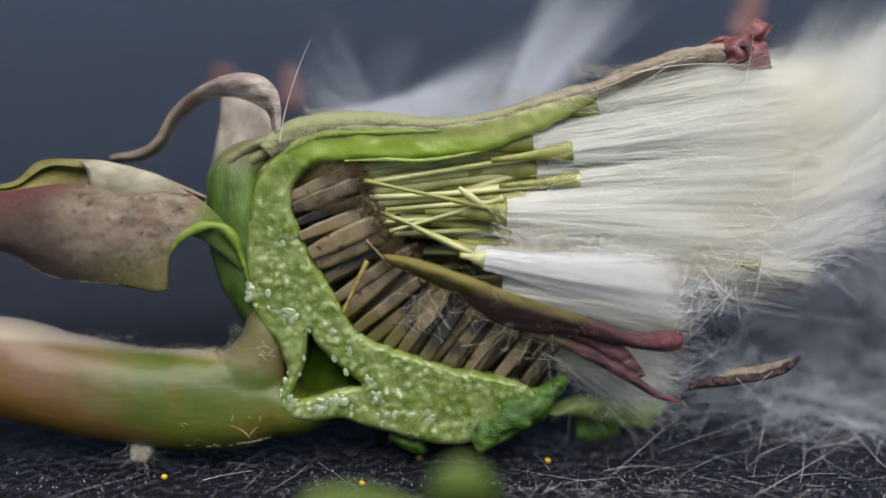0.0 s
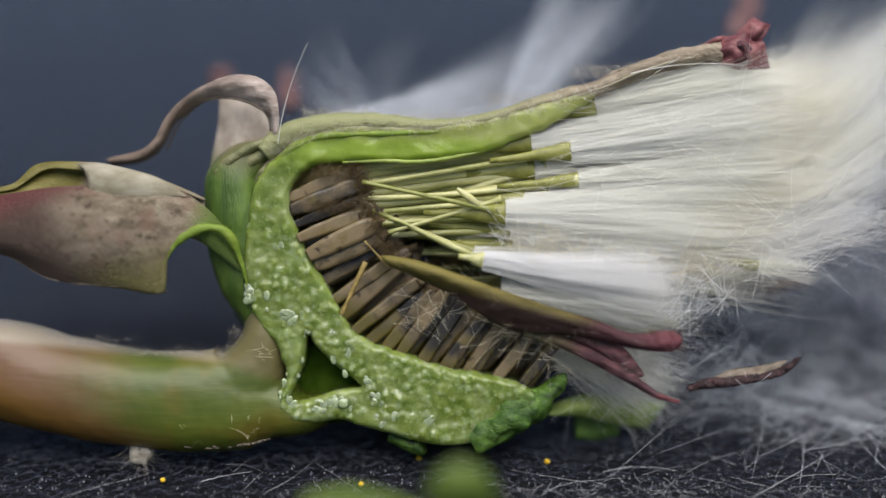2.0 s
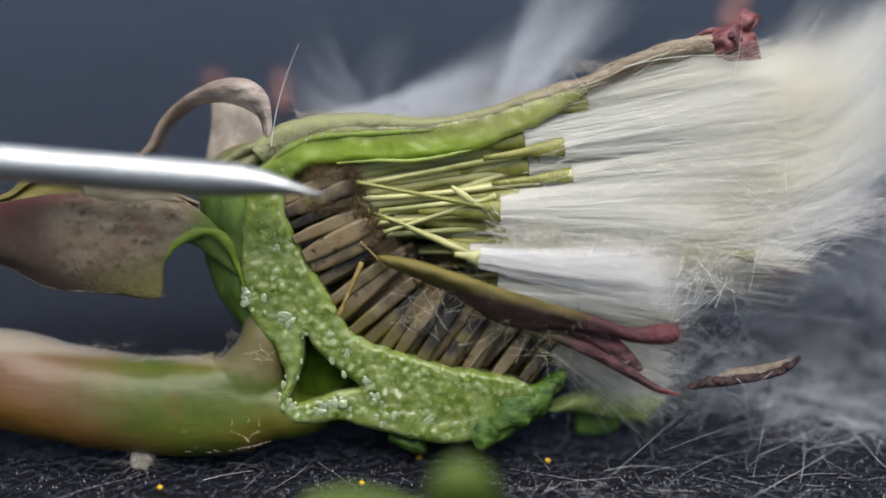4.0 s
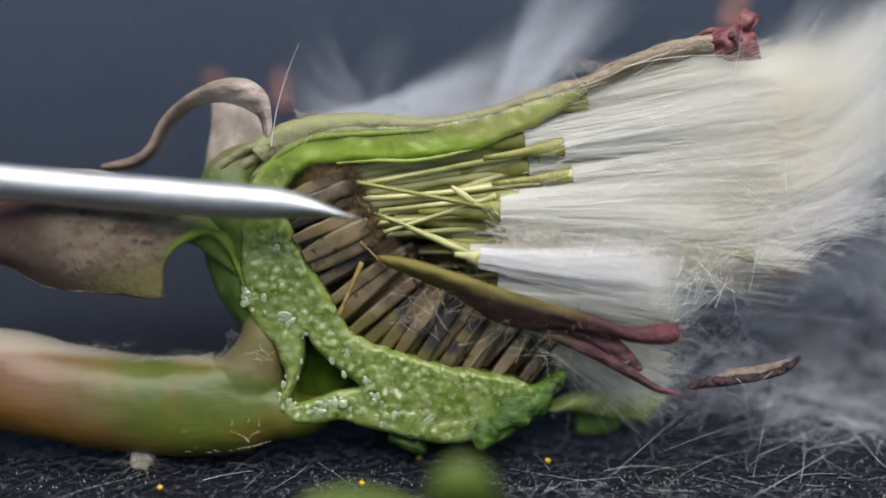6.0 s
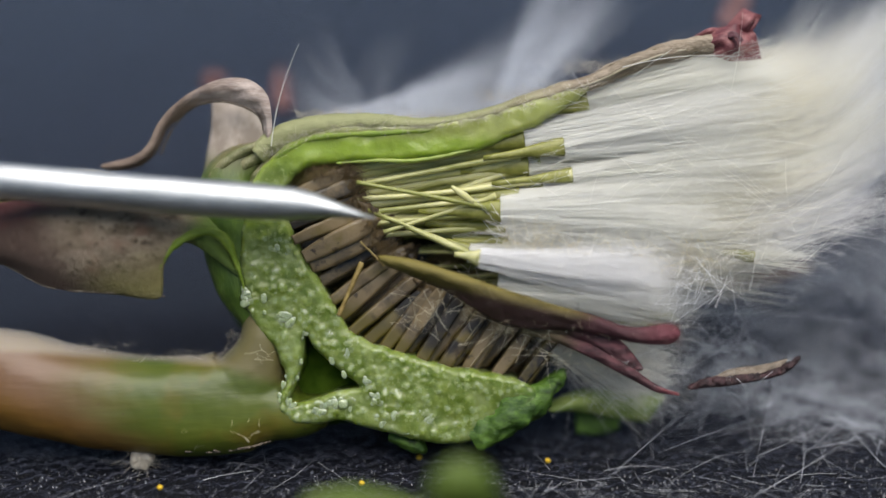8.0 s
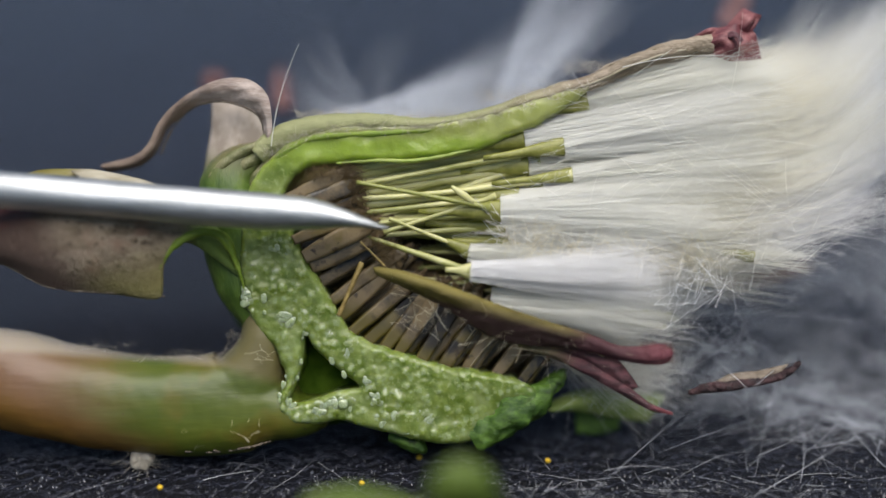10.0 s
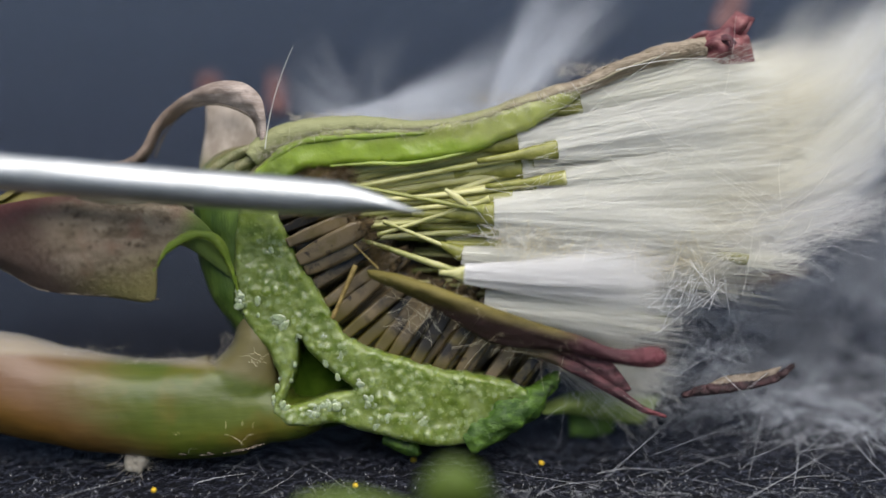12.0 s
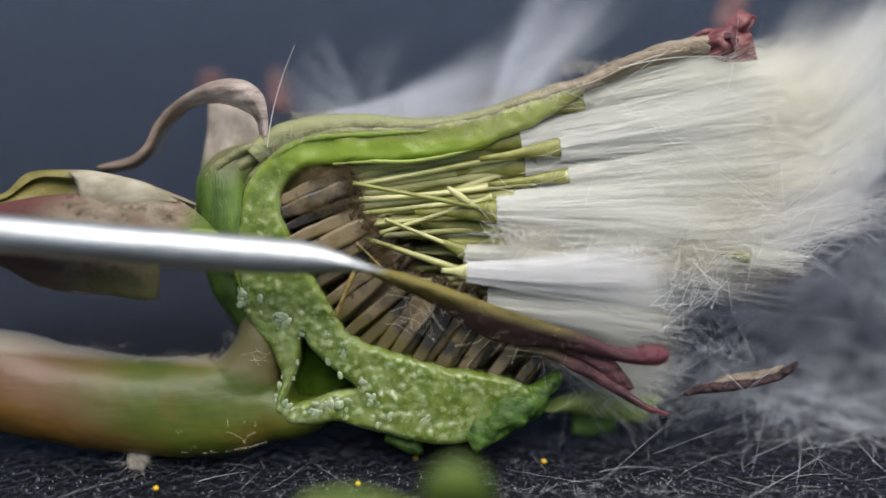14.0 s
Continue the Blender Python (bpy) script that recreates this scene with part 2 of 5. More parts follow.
def bristle(name, dark, light, through_part=0.55, clear=0.0):
    """Fine translucent hair whose tone differs from bristle to bristle and from tuft to tuft."""
    m = bpy.data.materials.new(name)
    m.use_nodes = True
    n, li = m.node_tree.nodes, m.node_tree.links
    bs = n["Principled BSDF"]
    ge = n.new("ShaderNodeNewGeometry")
    oi = n.new("ShaderNodeObjectInfo")
    av = n.new("ShaderNodeMath")
    av.operation = "MULTIPLY_ADD"
    av.inputs[1].default_value = 0.5
    half = n.new("ShaderNodeMath")
    half.operation = "MULTIPLY"
    half.inputs[1].default_value = 0.5
    li.new(oi.outputs["Random"], half.inputs[0])
    li.new(ge.outputs["Random Per Island"], av.inputs[0])
    li.new(half.outputs[0], av.inputs[2])
    ramp = n.new("ShaderNodeValToRGB")
    ramp.color_ramp.elements[0].color, ramp.color_ramp.elements[1].color = (*dark, 1), (*light, 1)
    li.new(av.outputs[0], ramp.inputs["Fac"])
    li.new(ramp.outputs["Color"], bs.inputs["Base Color"])
    bs.inputs["Roughness"].default_value = 0.3
    tr = n.new("ShaderNodeBsdfTranslucent")
    li.new(ramp.outputs["Color"], tr.inputs["Color"])
    ms = n.new("ShaderNodeMixShader")
    ms.inputs["Fac"].default_value = through_part
    li.new(bs.outputs[0], ms.inputs[1])
    li.new(tr.outputs[0], ms.inputs[2])
    last = ms.outputs[0]
    if clear:
        cl = n.new("ShaderNodeBsdfTransparent")
        mc = n.new("ShaderNodeMixShader")
        mc.inputs["Fac"].default_value = clear
        li.new(last, mc.inputs[1])
        li.new(cl.outputs[0], mc.inputs[2])
        last = mc.outputs[0]
    li.new(last, n["Material Output"].inputs["Surface"])
    return m


M_PAPPUS = bristle("pappus", (0.955, 0.950, 0.865), (0.985, 0.99, 0.98), 0.45, clear=0.35)
M_WHITE = bristle("white_pappus", (0.97, 0.97, 0.965), (0.99, 0.99, 0.99), 0.45, clear=0.35)
M_STIFF = bristle("stiff_bristle", (0.95, 0.93, 0.84), (0.99, 0.99, 0.98), 0.35)
# pappus of the deep rows, tinted for the warm scattered light in the gaps
M_GAPWARM = bristle("gap_warmth_pappus", (0.93, 0.890, 0.735), (0.98, 0.972, 0.905), 0.4, clear=0.4)
M_PLUME = bristle("plume", (0.94, 0.918, 0.83), (0.98, 0.982, 0.955), clear=0.35)
M_CRISP = bristle("crisp_bristle", (0.97, 0.975, 0.98), (0.99, 0.99, 0.99), 0.3)
M_GOLD = bristle("golden_bristle", (0.78, 0.68, 0.42), (0.95, 0.92, 0.78), 0.35)
# pale bristles with the bluish cast of the surrounding light put into their colour
M_BLUECAST = bristle("far_pappus", (0.87, 0.90, 0.95), (0.945, 0.965, 0.985))
M_LINT = bristle("lint", (0.32, 0.33, 0.35), (0.66, 0.67, 0.68), 0.3)
M_TUFTY = bristle("brown_fuzz", (0.03, 0.018, 0.006), (0.24, 0.165, 0.065), 0.2)


# ---- shapes ----
def spline(points, n):
    """A smooth curve through the points (Catmull-Rom), n samples; any number of columns."""
    p = np.asarray(points, float)
    p = np.vstack([2 * p[0] - p[1], p, 2 * p[-1] - p[-2]])
    k = len(p) - 3
    t = np.linspace(0, k - 1e-9, n)
    i = t.astype(int)
    f = (t - i)[:, None]
    a, b, c, d = p[i], p[i + 1], p[i + 2], p[i + 3]
    return 0.5 * (2 * b + (c - a) * f + (2 * a - 5 * b + 4 * c - d) * f ** 2 + (3 * b - a - 3 * c + d) * f ** 3)


def unit(v):
    return v / np.maximum(np.linalg.norm(v, axis=-1, keepdims=True), 1e-9)


def lumps(v, size, seed):
    """Smooth noise for rows of points, about -1 to 1."""
    off = Vector((seed * 7.3, seed * 3.1, seed * 5.7))
    return np.array([noise.noise(Vector(p) / size + off) for p in v])


def sweep(path, n=40, m=20, power=2.0, bumps=(), flat=False):
    """A closed body along a path of (u, v, w, half width, half depth) with a superelliptic section; bumps: (height, size)."""
    c = spline(path, n)
    p, a, d = c[:, :3], np.maximum(c[:, 3], 0.01), np.maximum(c[:, 4], 0.01)
    tan = unit(np.gradient(p, axis=0))
    side = unit(np.cross(np.array([0, 0, 1.0]), tan))
    up = np.cross(tan, side)
    th = np.linspace(0, 2 * math.pi, m, endpoint=False)
    cs, sn = np.cos(th), np.sin(th)
    cs, sn = np.sign(cs) * np.abs(cs) ** (2 / power), np.sign(sn) * np.abs(sn) ** (2 / power)
    out = side[:, None] * (cs[None] * a[:, None])[..., None] + up[:, None] * (sn[None] * d[:, None])[..., None]
    v = (p[:, None] + out).reshape(-1, 3)
    nrm = unit(out).reshape(-1, 3)
    for k, (h, s) in enumerate(bumps):
        v = v + nrm * (h * lumps(v, s, k + 1))[:, None]
    v = np.vstack([v, p[:1], p[-1:]])
    f = []
    for i in range(n - 1):
        for j in range(m):
            q = (j + 1) % m
            f.append((i * m + j, i * m + q, (i + 1) * m + q, (i + 1) * m + j))
    for j in range(m):
        q = (j + 1) % m
        f.append((n * m, q, j))
        f.append((n * m + 1, (n - 1) * m + j, (n - 1) * m + q))
    return v, f


def sheet(rows, n=40, m=16, thick=0.12, bumps=()):
    """A thin curved blade through rows of control points, with a thickness."""
    g = np.array([spline(r, n) for r in rows])
    g = np.stack([spline(g[:, j], m) for j in range(n)], 1)
    v = g.reshape(-1, 3)
    for k, (h, s) in enumerate(bumps):
        v = v + np.array([0, 0, 1.0]) * (h * lumps(v, s, k + 3))[:, None]
    g = v.reshape(m, n, 3)
    nrm = unit(np.cross(np.gradient(g, axis=1), np.gradient(g, axis=0)))
    edge = np.minimum(np.minimum(np.arange(m), np.arange(m)[::-1])[:, None], np.minimum(np.arange(n), np.arange(n)[::-1])[None])
    half = thick * 0.5 * np.clip(0.35 + edge * 0.35, 0, 1)
    v = np.vstack([(g + nrm * half[..., None]).reshape(-1, 3), (g - nrm * half[..., None]).reshape(-1, 3)])
    f, k = [], n * m
    for i in range(m - 1):
        for j in range(n - 1):
            q = (i * n + j, i * n + j + 1, (i + 1) * n + j + 1, (i + 1) * n + j)
            f.append(q)
            f.append(tuple(x + k for x in reversed(q)))
    rim = [j for j in range(n)] + [i * n + n - 1 for i in range(1, m)] + [(m - 1) * n + j for j in range(n - 2, -1, -1)] + [i * n for i in range(m - 2, 0, -1)]
    for a, b in zip(rim, rim[1:] + rim[:1]):
        f.append((b, a, a + k, b + k))
    return v, f


def ring(points, n):
    """A smooth closed curve through points in the plane."""
    p = np.asarray(points, float)
    q = spline(np.vstack([p[-2:], p, p[:2]]), n * 2)
    k = len(p) + 3
    t = np.linspace(0, k, n * 2)
    return q[(t >= 2) & (t < 2 + len(p))]


def border(p, poly):
    """For each point: distance to the closed curve, nearest point on it, and whether it lies inside."""
    a, b = poly, np.roll(poly, -1, 0)
    best, near = np.full(len(p), 1e9), np.zeros_like(p)
    odd = np.zeros(len(p), bool)
    for s, e in zip(a, b):
        ab = e - s
        t = np.clip(((p - s) @ ab) / max(ab @ ab, 1e-12), 0, 1)
        q = s + t[:, None] * ab
        d = np.linalg.norm(p - q, axis=1)
        m = d < best
        best[m], near[m] = d[m], q[m]
        if s[1] != e[1]:
            odd ^= ((s[1] > p[:, 1]) != (e[1] > p[:, 1])) & (p[:, 0] < (e[0] - s[0]) * (p[:, 1] - s[1]) / (e[1] - s[1]) + s[0])
    return best, near, odd


def slab(outline, depth, hole=None, edge=0.5, step=0.08, bumps=(), front=0.0, ragged=0.0, pebbles=()):
    """A cut piece: a closed outline in the plane, a front rounded towards its border and rough or pebbled, sides running back by depth."""
    poly = ring(outline, 260)
    if ragged:
        flat = np.column_stack([poly, np.zeros(len(poly))])
        poly = poly + ragged * np.column_stack([lumps(flat, 0.5, 21) + 0.6 * lumps(flat, 0.2, 23), lumps(flat, 0.5, 22) + 0.6 * lumps(flat, 0.2, 24)])
    lo, hi = poly.min(0) - 2 * step, poly.max(0) + 2 * step
    xs, ys = np.arange(lo[0], hi[0], step), np.arange(lo[1], hi[1], step)
    X, Y = np.meshgrid(xs, ys)
    p = np.column_stack([X.ravel(), Y.ravel()])
    d, near, inside = border(p, poly)
    if hole is not None:
        d2, near2, in2 = border(p, ring(hole, 60))
        near = np.where((d2 < d)[:, None], near2, near)
        d, inside = np.minimum(d, d2), inside & ~in2
    ny, nx = X.shape
    I = inside.reshape(ny, nx)
    cell = I[:-1, :-1] | I[1:, :-1] | I[:-1, 1:] | I[1:, 1:]
    i, j = np.nonzero(cell)
    f = np.column_stack([i * nx + j, i * nx + j + 1, (i + 1) * nx + j + 1, (i + 1) * nx + j])
    used = np.unique(f)
    remap = np.full(nx * ny, -1)
    remap[used] = np.arange(len(used))
    f = remap[f]
    q = np.where(inside[used][:, None], p[used], near[used])
    dd = np.where(inside[used], d[used], 0)
    w = front - edge * (1 - np.sqrt(1 - (1 - np.clip(dd / edge, 0, 1)) ** 2))
    v = np.column_stack([q, w])
    for k, (h, s) in enumerate(bumps):
        v[:, 2] += h * lumps(np.column_stack([q, np.zeros(len(q))]), s, k + 2) * np.clip(dd / 0.25, 0.15, 1)
    for u, t, size, rise in pebbles:
        swell = 1 - ((q[:, 0] - u) ** 2 + (q[:, 1] - t) ** 2) / size ** 2
        up = swell > 0
        v[up, 2] += rise * size * np.sqrt(swell[up]) * np.clip(dd[up] / 0.2, 0.2, 1)
    n = len(v)
    back = v.copy()
    back[:, 2] = -depth
    count = {}
    for face in f.tolist():
        for s, e in zip(face, face[1:] + face[:1]):
            count[(s, e)] = count.get((s, e), 0) + 1
    sides = [(e, s, s + n, e + n) for s, e in count if (e, s) not in count]
    return np.vstack([v, back]), [tuple(x) for x in f.tolist()] + [tuple(x + n for x in reversed(face)) for face in f.tolist()] + sides


def strands(start, way, length, bend, radius, seg=5, wiggle=0.0, rng=None):
    """Hairs as thin tapered three-sided rods: start, way and bend are rows of vectors, length a column."""
    start, way, bend = (np.asarray(x, float) for x in (start, way, bend))
    n = len(start)
    t = np.linspace(0, 1, seg + 1)
    L = np.asarray(length, float)[:, None, None]
    p = start[:, None] + L * (way[:, None] * t[None, :, None] + bend[:, None] * (t ** 2)[None, :, None])
    if wiggle and rng is not None:
        p[:, 1:] += rng.normal(0, wiggle, p[:, 1:].shape)
    tan = unit(np.gradient(p, axis=1))
    a = unit(np.cross(tan, np.array([0.31, 0.22, 0.93])))
    b = np.cross(tan, a)
    r = np.asarray(radius, float).reshape(-1, 1, 1) * (1 - 0.6 * t)[None, :, None]
    ring = [p + r * (a * math.cos(q) + b * math.sin(q)) for q in (0, 2.094, 4.189)]
    v = np.stack(ring, 2).reshape(-1, 3)
    base = (np.arange(n) * (seg + 1) * 3)[:, None, None, None]
    s = (np.arange(seg) * 3)[None, :, None, None]
    k = np.array([[0, 1, 4, 3], [1, 2, 5, 4], [2, 0, 3, 5]])[None, None]
    return v, (base + s + k).reshape(-1, 4)


def tuft(at_point, to_point, n, root, spread, rng, bend=(0, 0, 0), radius=0.009, wiggle=0.003, jitter=0.14, squash=0.8, lock=14, stray=0.03):
    """A bundle of bristles from at_point towards to_point, opening by spread and gathered in locks of about that many."""
    a, b = np.array(at_point, float), np.array(to_point, float)
    L = np.linalg.norm(b - a)
    d = (b - a) / L
    s = unit(np.cross(d, np.array([0, 0, 1.0])))
    u = np.cross(s, d)
    k = max(3, n // lock)
    th, r = rng.uniform(0, 2 * math.pi, k), np.sqrt(rng.uniform(0, 1, k))
    cx, cy = r * np.cos(th), r * np.sin(th) * squash
    cb = np.array(bend)[None] * rng.uniform(0.3, 1.4, k)[:, None] + rng.normal(0, 0.03, (k, 3))
    cl = rng.uniform(1 - 2 * jitter, 1 + jitter, k)
    g = rng.integers(0, k, n)
    fan = 1.2 / math.sqrt(k)
    x, y = cx[g] + rng.normal(0, fan, n), cy[g] + rng.normal(0, fan, n)
    st = a + (s[None] * x[:, None] + u[None] * y[:, None]) * root
    x, y = cx[g] + rng.normal(0, fan * 0.6, n), cy[g] + rng.normal(0, fan * 0.6, n)
    w = d[None] + (s[None] * x[:, None] + u[None] * y[:, None]) * spread + rng.normal(0, stray, (n, 3))
    be = cb[g] + rng.normal(0, 0.012, (n, 3))
    return strands(st, unit(w), L * cl[g] * rng.uniform(1 - jitter, 1 + jitter * 0.5, n), be, rng.uniform(0.7, 1.2, n) * radius, 6, wiggle, rng)


def tangle(boxes, n, length, rng, radius=0.012, lean=(0, 0, 0), loose=1.0, curl=0.35, flat=0.6):
    """Loose crossing bristles round some places: boxes of (u, v, w, du, dv, dw)."""
    b = np.array(boxes, float)
    k = rng.integers(0, len(b), n)
    st = b[k, :3] + rng.uniform(-1, 1, (n, 3)) * b[k, 3:]
    w = unit(rng.normal(0, 1, (n, 3)) * np.array([1, 1, flat]) * loose + np.array(lean))
    L = rng.uniform(0.4, 1.3, n) * length
    st = st - w * L[:, None] * 0.5
    return strands(st, w, L, rng.normal(0, curl * 0.5, (n, 3)), rng.uniform(0.6, 1.2, n) * radius, 5, 0.01, rng)


def join(*shapes):
    v, f, k = [], [], 0
    for a, b in shapes:
        v.append(np.asarray(a))
        f.extend(tuple(int(i) + k for i in q) for q in b)
        k += len(a)
    return np.vstack(v), f


def mesh(name, shape, material):
    v, f = shape
    me = bpy.data.meshes.new(name)
    me.from_pydata([tuple(p) for p in (np.asarray(v) * 0.001).tolist()], [], [tuple(int(i) for i in q) for q in f])
    me.materials.append(material)
    me.polygons.foreach_set("use_smooth", [True] * len(me.polygons))
    me.update()
    return me


def part(name, shape, material, parent=None, label=""):
    ob = new(name, shape if isinstance(shape, bpy.types.Mesh) else mesh(name, shape, material))
    ob.parent = parent
    return tagged(ob, label)


def thing(name, label, category, at_pose, group="", kind=""):
    ob = new(name)
    ob.empty_display_size = 0.002
    ob.matrix_basis = at_pose
    return tagged(ob, label, category, group, kind)


def blob(size, squash=(1, 1, 1), bump=0.12, seed=1, rings=7, segs=10):
    """A small rounded lump."""
    v, f = [], []
    for i in range(rings + 1):
        ph = math.pi * i / rings
        for j in range(segs):
            th = 2 * math.pi * j / segs
            v.append((math.sin(ph) * math.cos(th), math.sin(ph) * math.sin(th), math.cos(ph)))
    v = np.array(v)
    v = v * (1 + bump * lumps(v, 0.8, seed))[:, None] * np.array(squash) * size
    for i in range(rings):
        for j in range(segs):
            q = (j + 1) % segs
            f.append((i * segs + j, (i + 1) * segs + j, (i + 1) * segs + q, i * segs + q))
    return v, f


# ---- the foam sheet ----
def foam_sheet():
    fx = np.arange(-26, 26.01, 0.13)
    gx = 26 * 1.3 ** np.arange(1, 15)
    xs = np.concatenate([-gx[::-1], fx, gx])
    fy = np.arange(-14, 16, 0.13)
    gy = 1.3 ** np.arange(0, 25)
    ys = np.concatenate([-14 - gy[::-1] * 2, fy, 16 + gy * 2])
    X, Y = np.meshgrid(xs, ys)
    rng = np.random.default_rng(5)
    near = np.clip((27 - np.abs(X)) / 4, 0, 1) * np.clip((Y + 15) / 2, 0, 1) * np.clip((19 - Y) / 6, 0, 1)
    rough = rng.normal(0, 1, X.shape)
    rough = 0.55 * rough + 0.65 * (rough + np.roll(rough, 1, 0) + np.roll(rough, 1, 1) + np.roll(rough, (1, 1), (0, 1))) / 2
    Z = -0.08 + near * np.clip(rough * 0.04, -0.08, 0.09)
    v = np.stack([X, Y, Z], -1).reshape(-1, 3)
    nx, ny = len(xs), len(ys)
    i = np.arange(ny - 1)[:, None] * nx + np.arange(nx - 1)[None]
    f = np.stack([i, i + 1, i + nx + 1, i + nx], -1).reshape(-1, 4)
    ob = part("ground", (v, f), M_FOAM)
    # upstanding cell walls of the foam, close to the flower
    n = 5000
    p = np.column_stack([rng.uniform(-23, 23, n), -7.5 + 15 * rng.uniform(0, 1, n) ** 1.3, np.full(n, -0.06)])
    s = rng.uniform(0.03, 0.11, n)[:, None]
    turn = rng.uniform(0, 6.28, n)
    t = np.stack([np.column_stack([np.cos(turn + k * 2.094), np.sin(turn + k * 2.094), np.zeros(n)]) * s * rng.uniform(0.5, 1.2, (n, 1)) for k in range(3)], 1)
    top = np.column_stack([rng.normal(0, 0.03, (n, 2)), s[:, 0] * rng.uniform(0.8, 1.8, n)])
    v = np.concatenate([p[:, None] + t, (p + top)[:, None]], 1).reshape(-1, 3)
    f = (np.arange(n)[:, None, None] * 4 + np.array([[0, 1, 3], [1, 2, 3], [2, 0, 3]])[None]).reshape(-1, 3)
    tagged(part("foam_cells", (v, f), M_CELL, ob), kind="stuff")
    return tagged(ob, "dark charcoal foam sheet with a fine pitted grain", "foam sheet", kind="structure")


foam_sheet()

# ---- the flower ----
def fuse(ob, voxel, smooth):
    """Melts the overlapping lobes of a part into one soft body; voxel in millimetres."""
    md = ob.modifiers.new("fuse", "REMESH")
    md.mode, md.voxel_size, md.use_smooth_shade = "VOXEL", voxel * 0.001, True
    sm = ob.modifiers.new("soften", "SMOOTH")
    sm.factor, sm.iterations = 0.5, smooth


REST = pose(-0.0011, -0.00297, 0.00145, 90 - LEAN, 0, 0)
flower = thing("dandelion_bud", "halved green dandelion bud with white bristles on dark foam", "flower", REST)


def stem():
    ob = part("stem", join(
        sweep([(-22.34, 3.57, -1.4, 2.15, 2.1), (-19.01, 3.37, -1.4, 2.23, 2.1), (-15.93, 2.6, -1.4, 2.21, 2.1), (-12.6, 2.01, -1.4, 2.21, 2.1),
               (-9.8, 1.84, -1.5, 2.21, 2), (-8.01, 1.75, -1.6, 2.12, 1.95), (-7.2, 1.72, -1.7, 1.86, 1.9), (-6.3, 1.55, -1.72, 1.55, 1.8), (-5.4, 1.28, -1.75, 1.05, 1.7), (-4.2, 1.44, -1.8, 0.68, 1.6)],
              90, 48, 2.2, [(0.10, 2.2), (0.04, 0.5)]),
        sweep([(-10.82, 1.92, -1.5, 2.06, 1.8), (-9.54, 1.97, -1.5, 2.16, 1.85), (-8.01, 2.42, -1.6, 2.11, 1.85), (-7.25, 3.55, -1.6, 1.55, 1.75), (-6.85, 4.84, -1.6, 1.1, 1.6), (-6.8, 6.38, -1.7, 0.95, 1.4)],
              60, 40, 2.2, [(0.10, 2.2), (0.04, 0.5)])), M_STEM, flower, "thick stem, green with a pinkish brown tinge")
    fuse(ob, 0.10, 8)
    # body behind the opening; its dark colour stands in for the hollow's shade
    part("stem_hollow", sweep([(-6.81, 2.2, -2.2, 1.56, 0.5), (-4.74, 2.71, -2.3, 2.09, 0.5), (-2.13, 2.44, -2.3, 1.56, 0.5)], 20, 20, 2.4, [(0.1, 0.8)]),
         M_CAVITY, flower, "green inner wall of the stem, shade of the hollow in its colour")


# outline of the hollow in the cut stem
HOLLOW = [(-4.85, 4.95), (-4.5, 4.4), (-3.5, 3.45), (-2.55, 2.67), (-3.0, 2.55), (-3.6, 2.45), (-4.5, 2.15), (-5.4, 1.98), (-5.65, 2.1), (-5.3, 2.95), (-5.0, 3.8)]


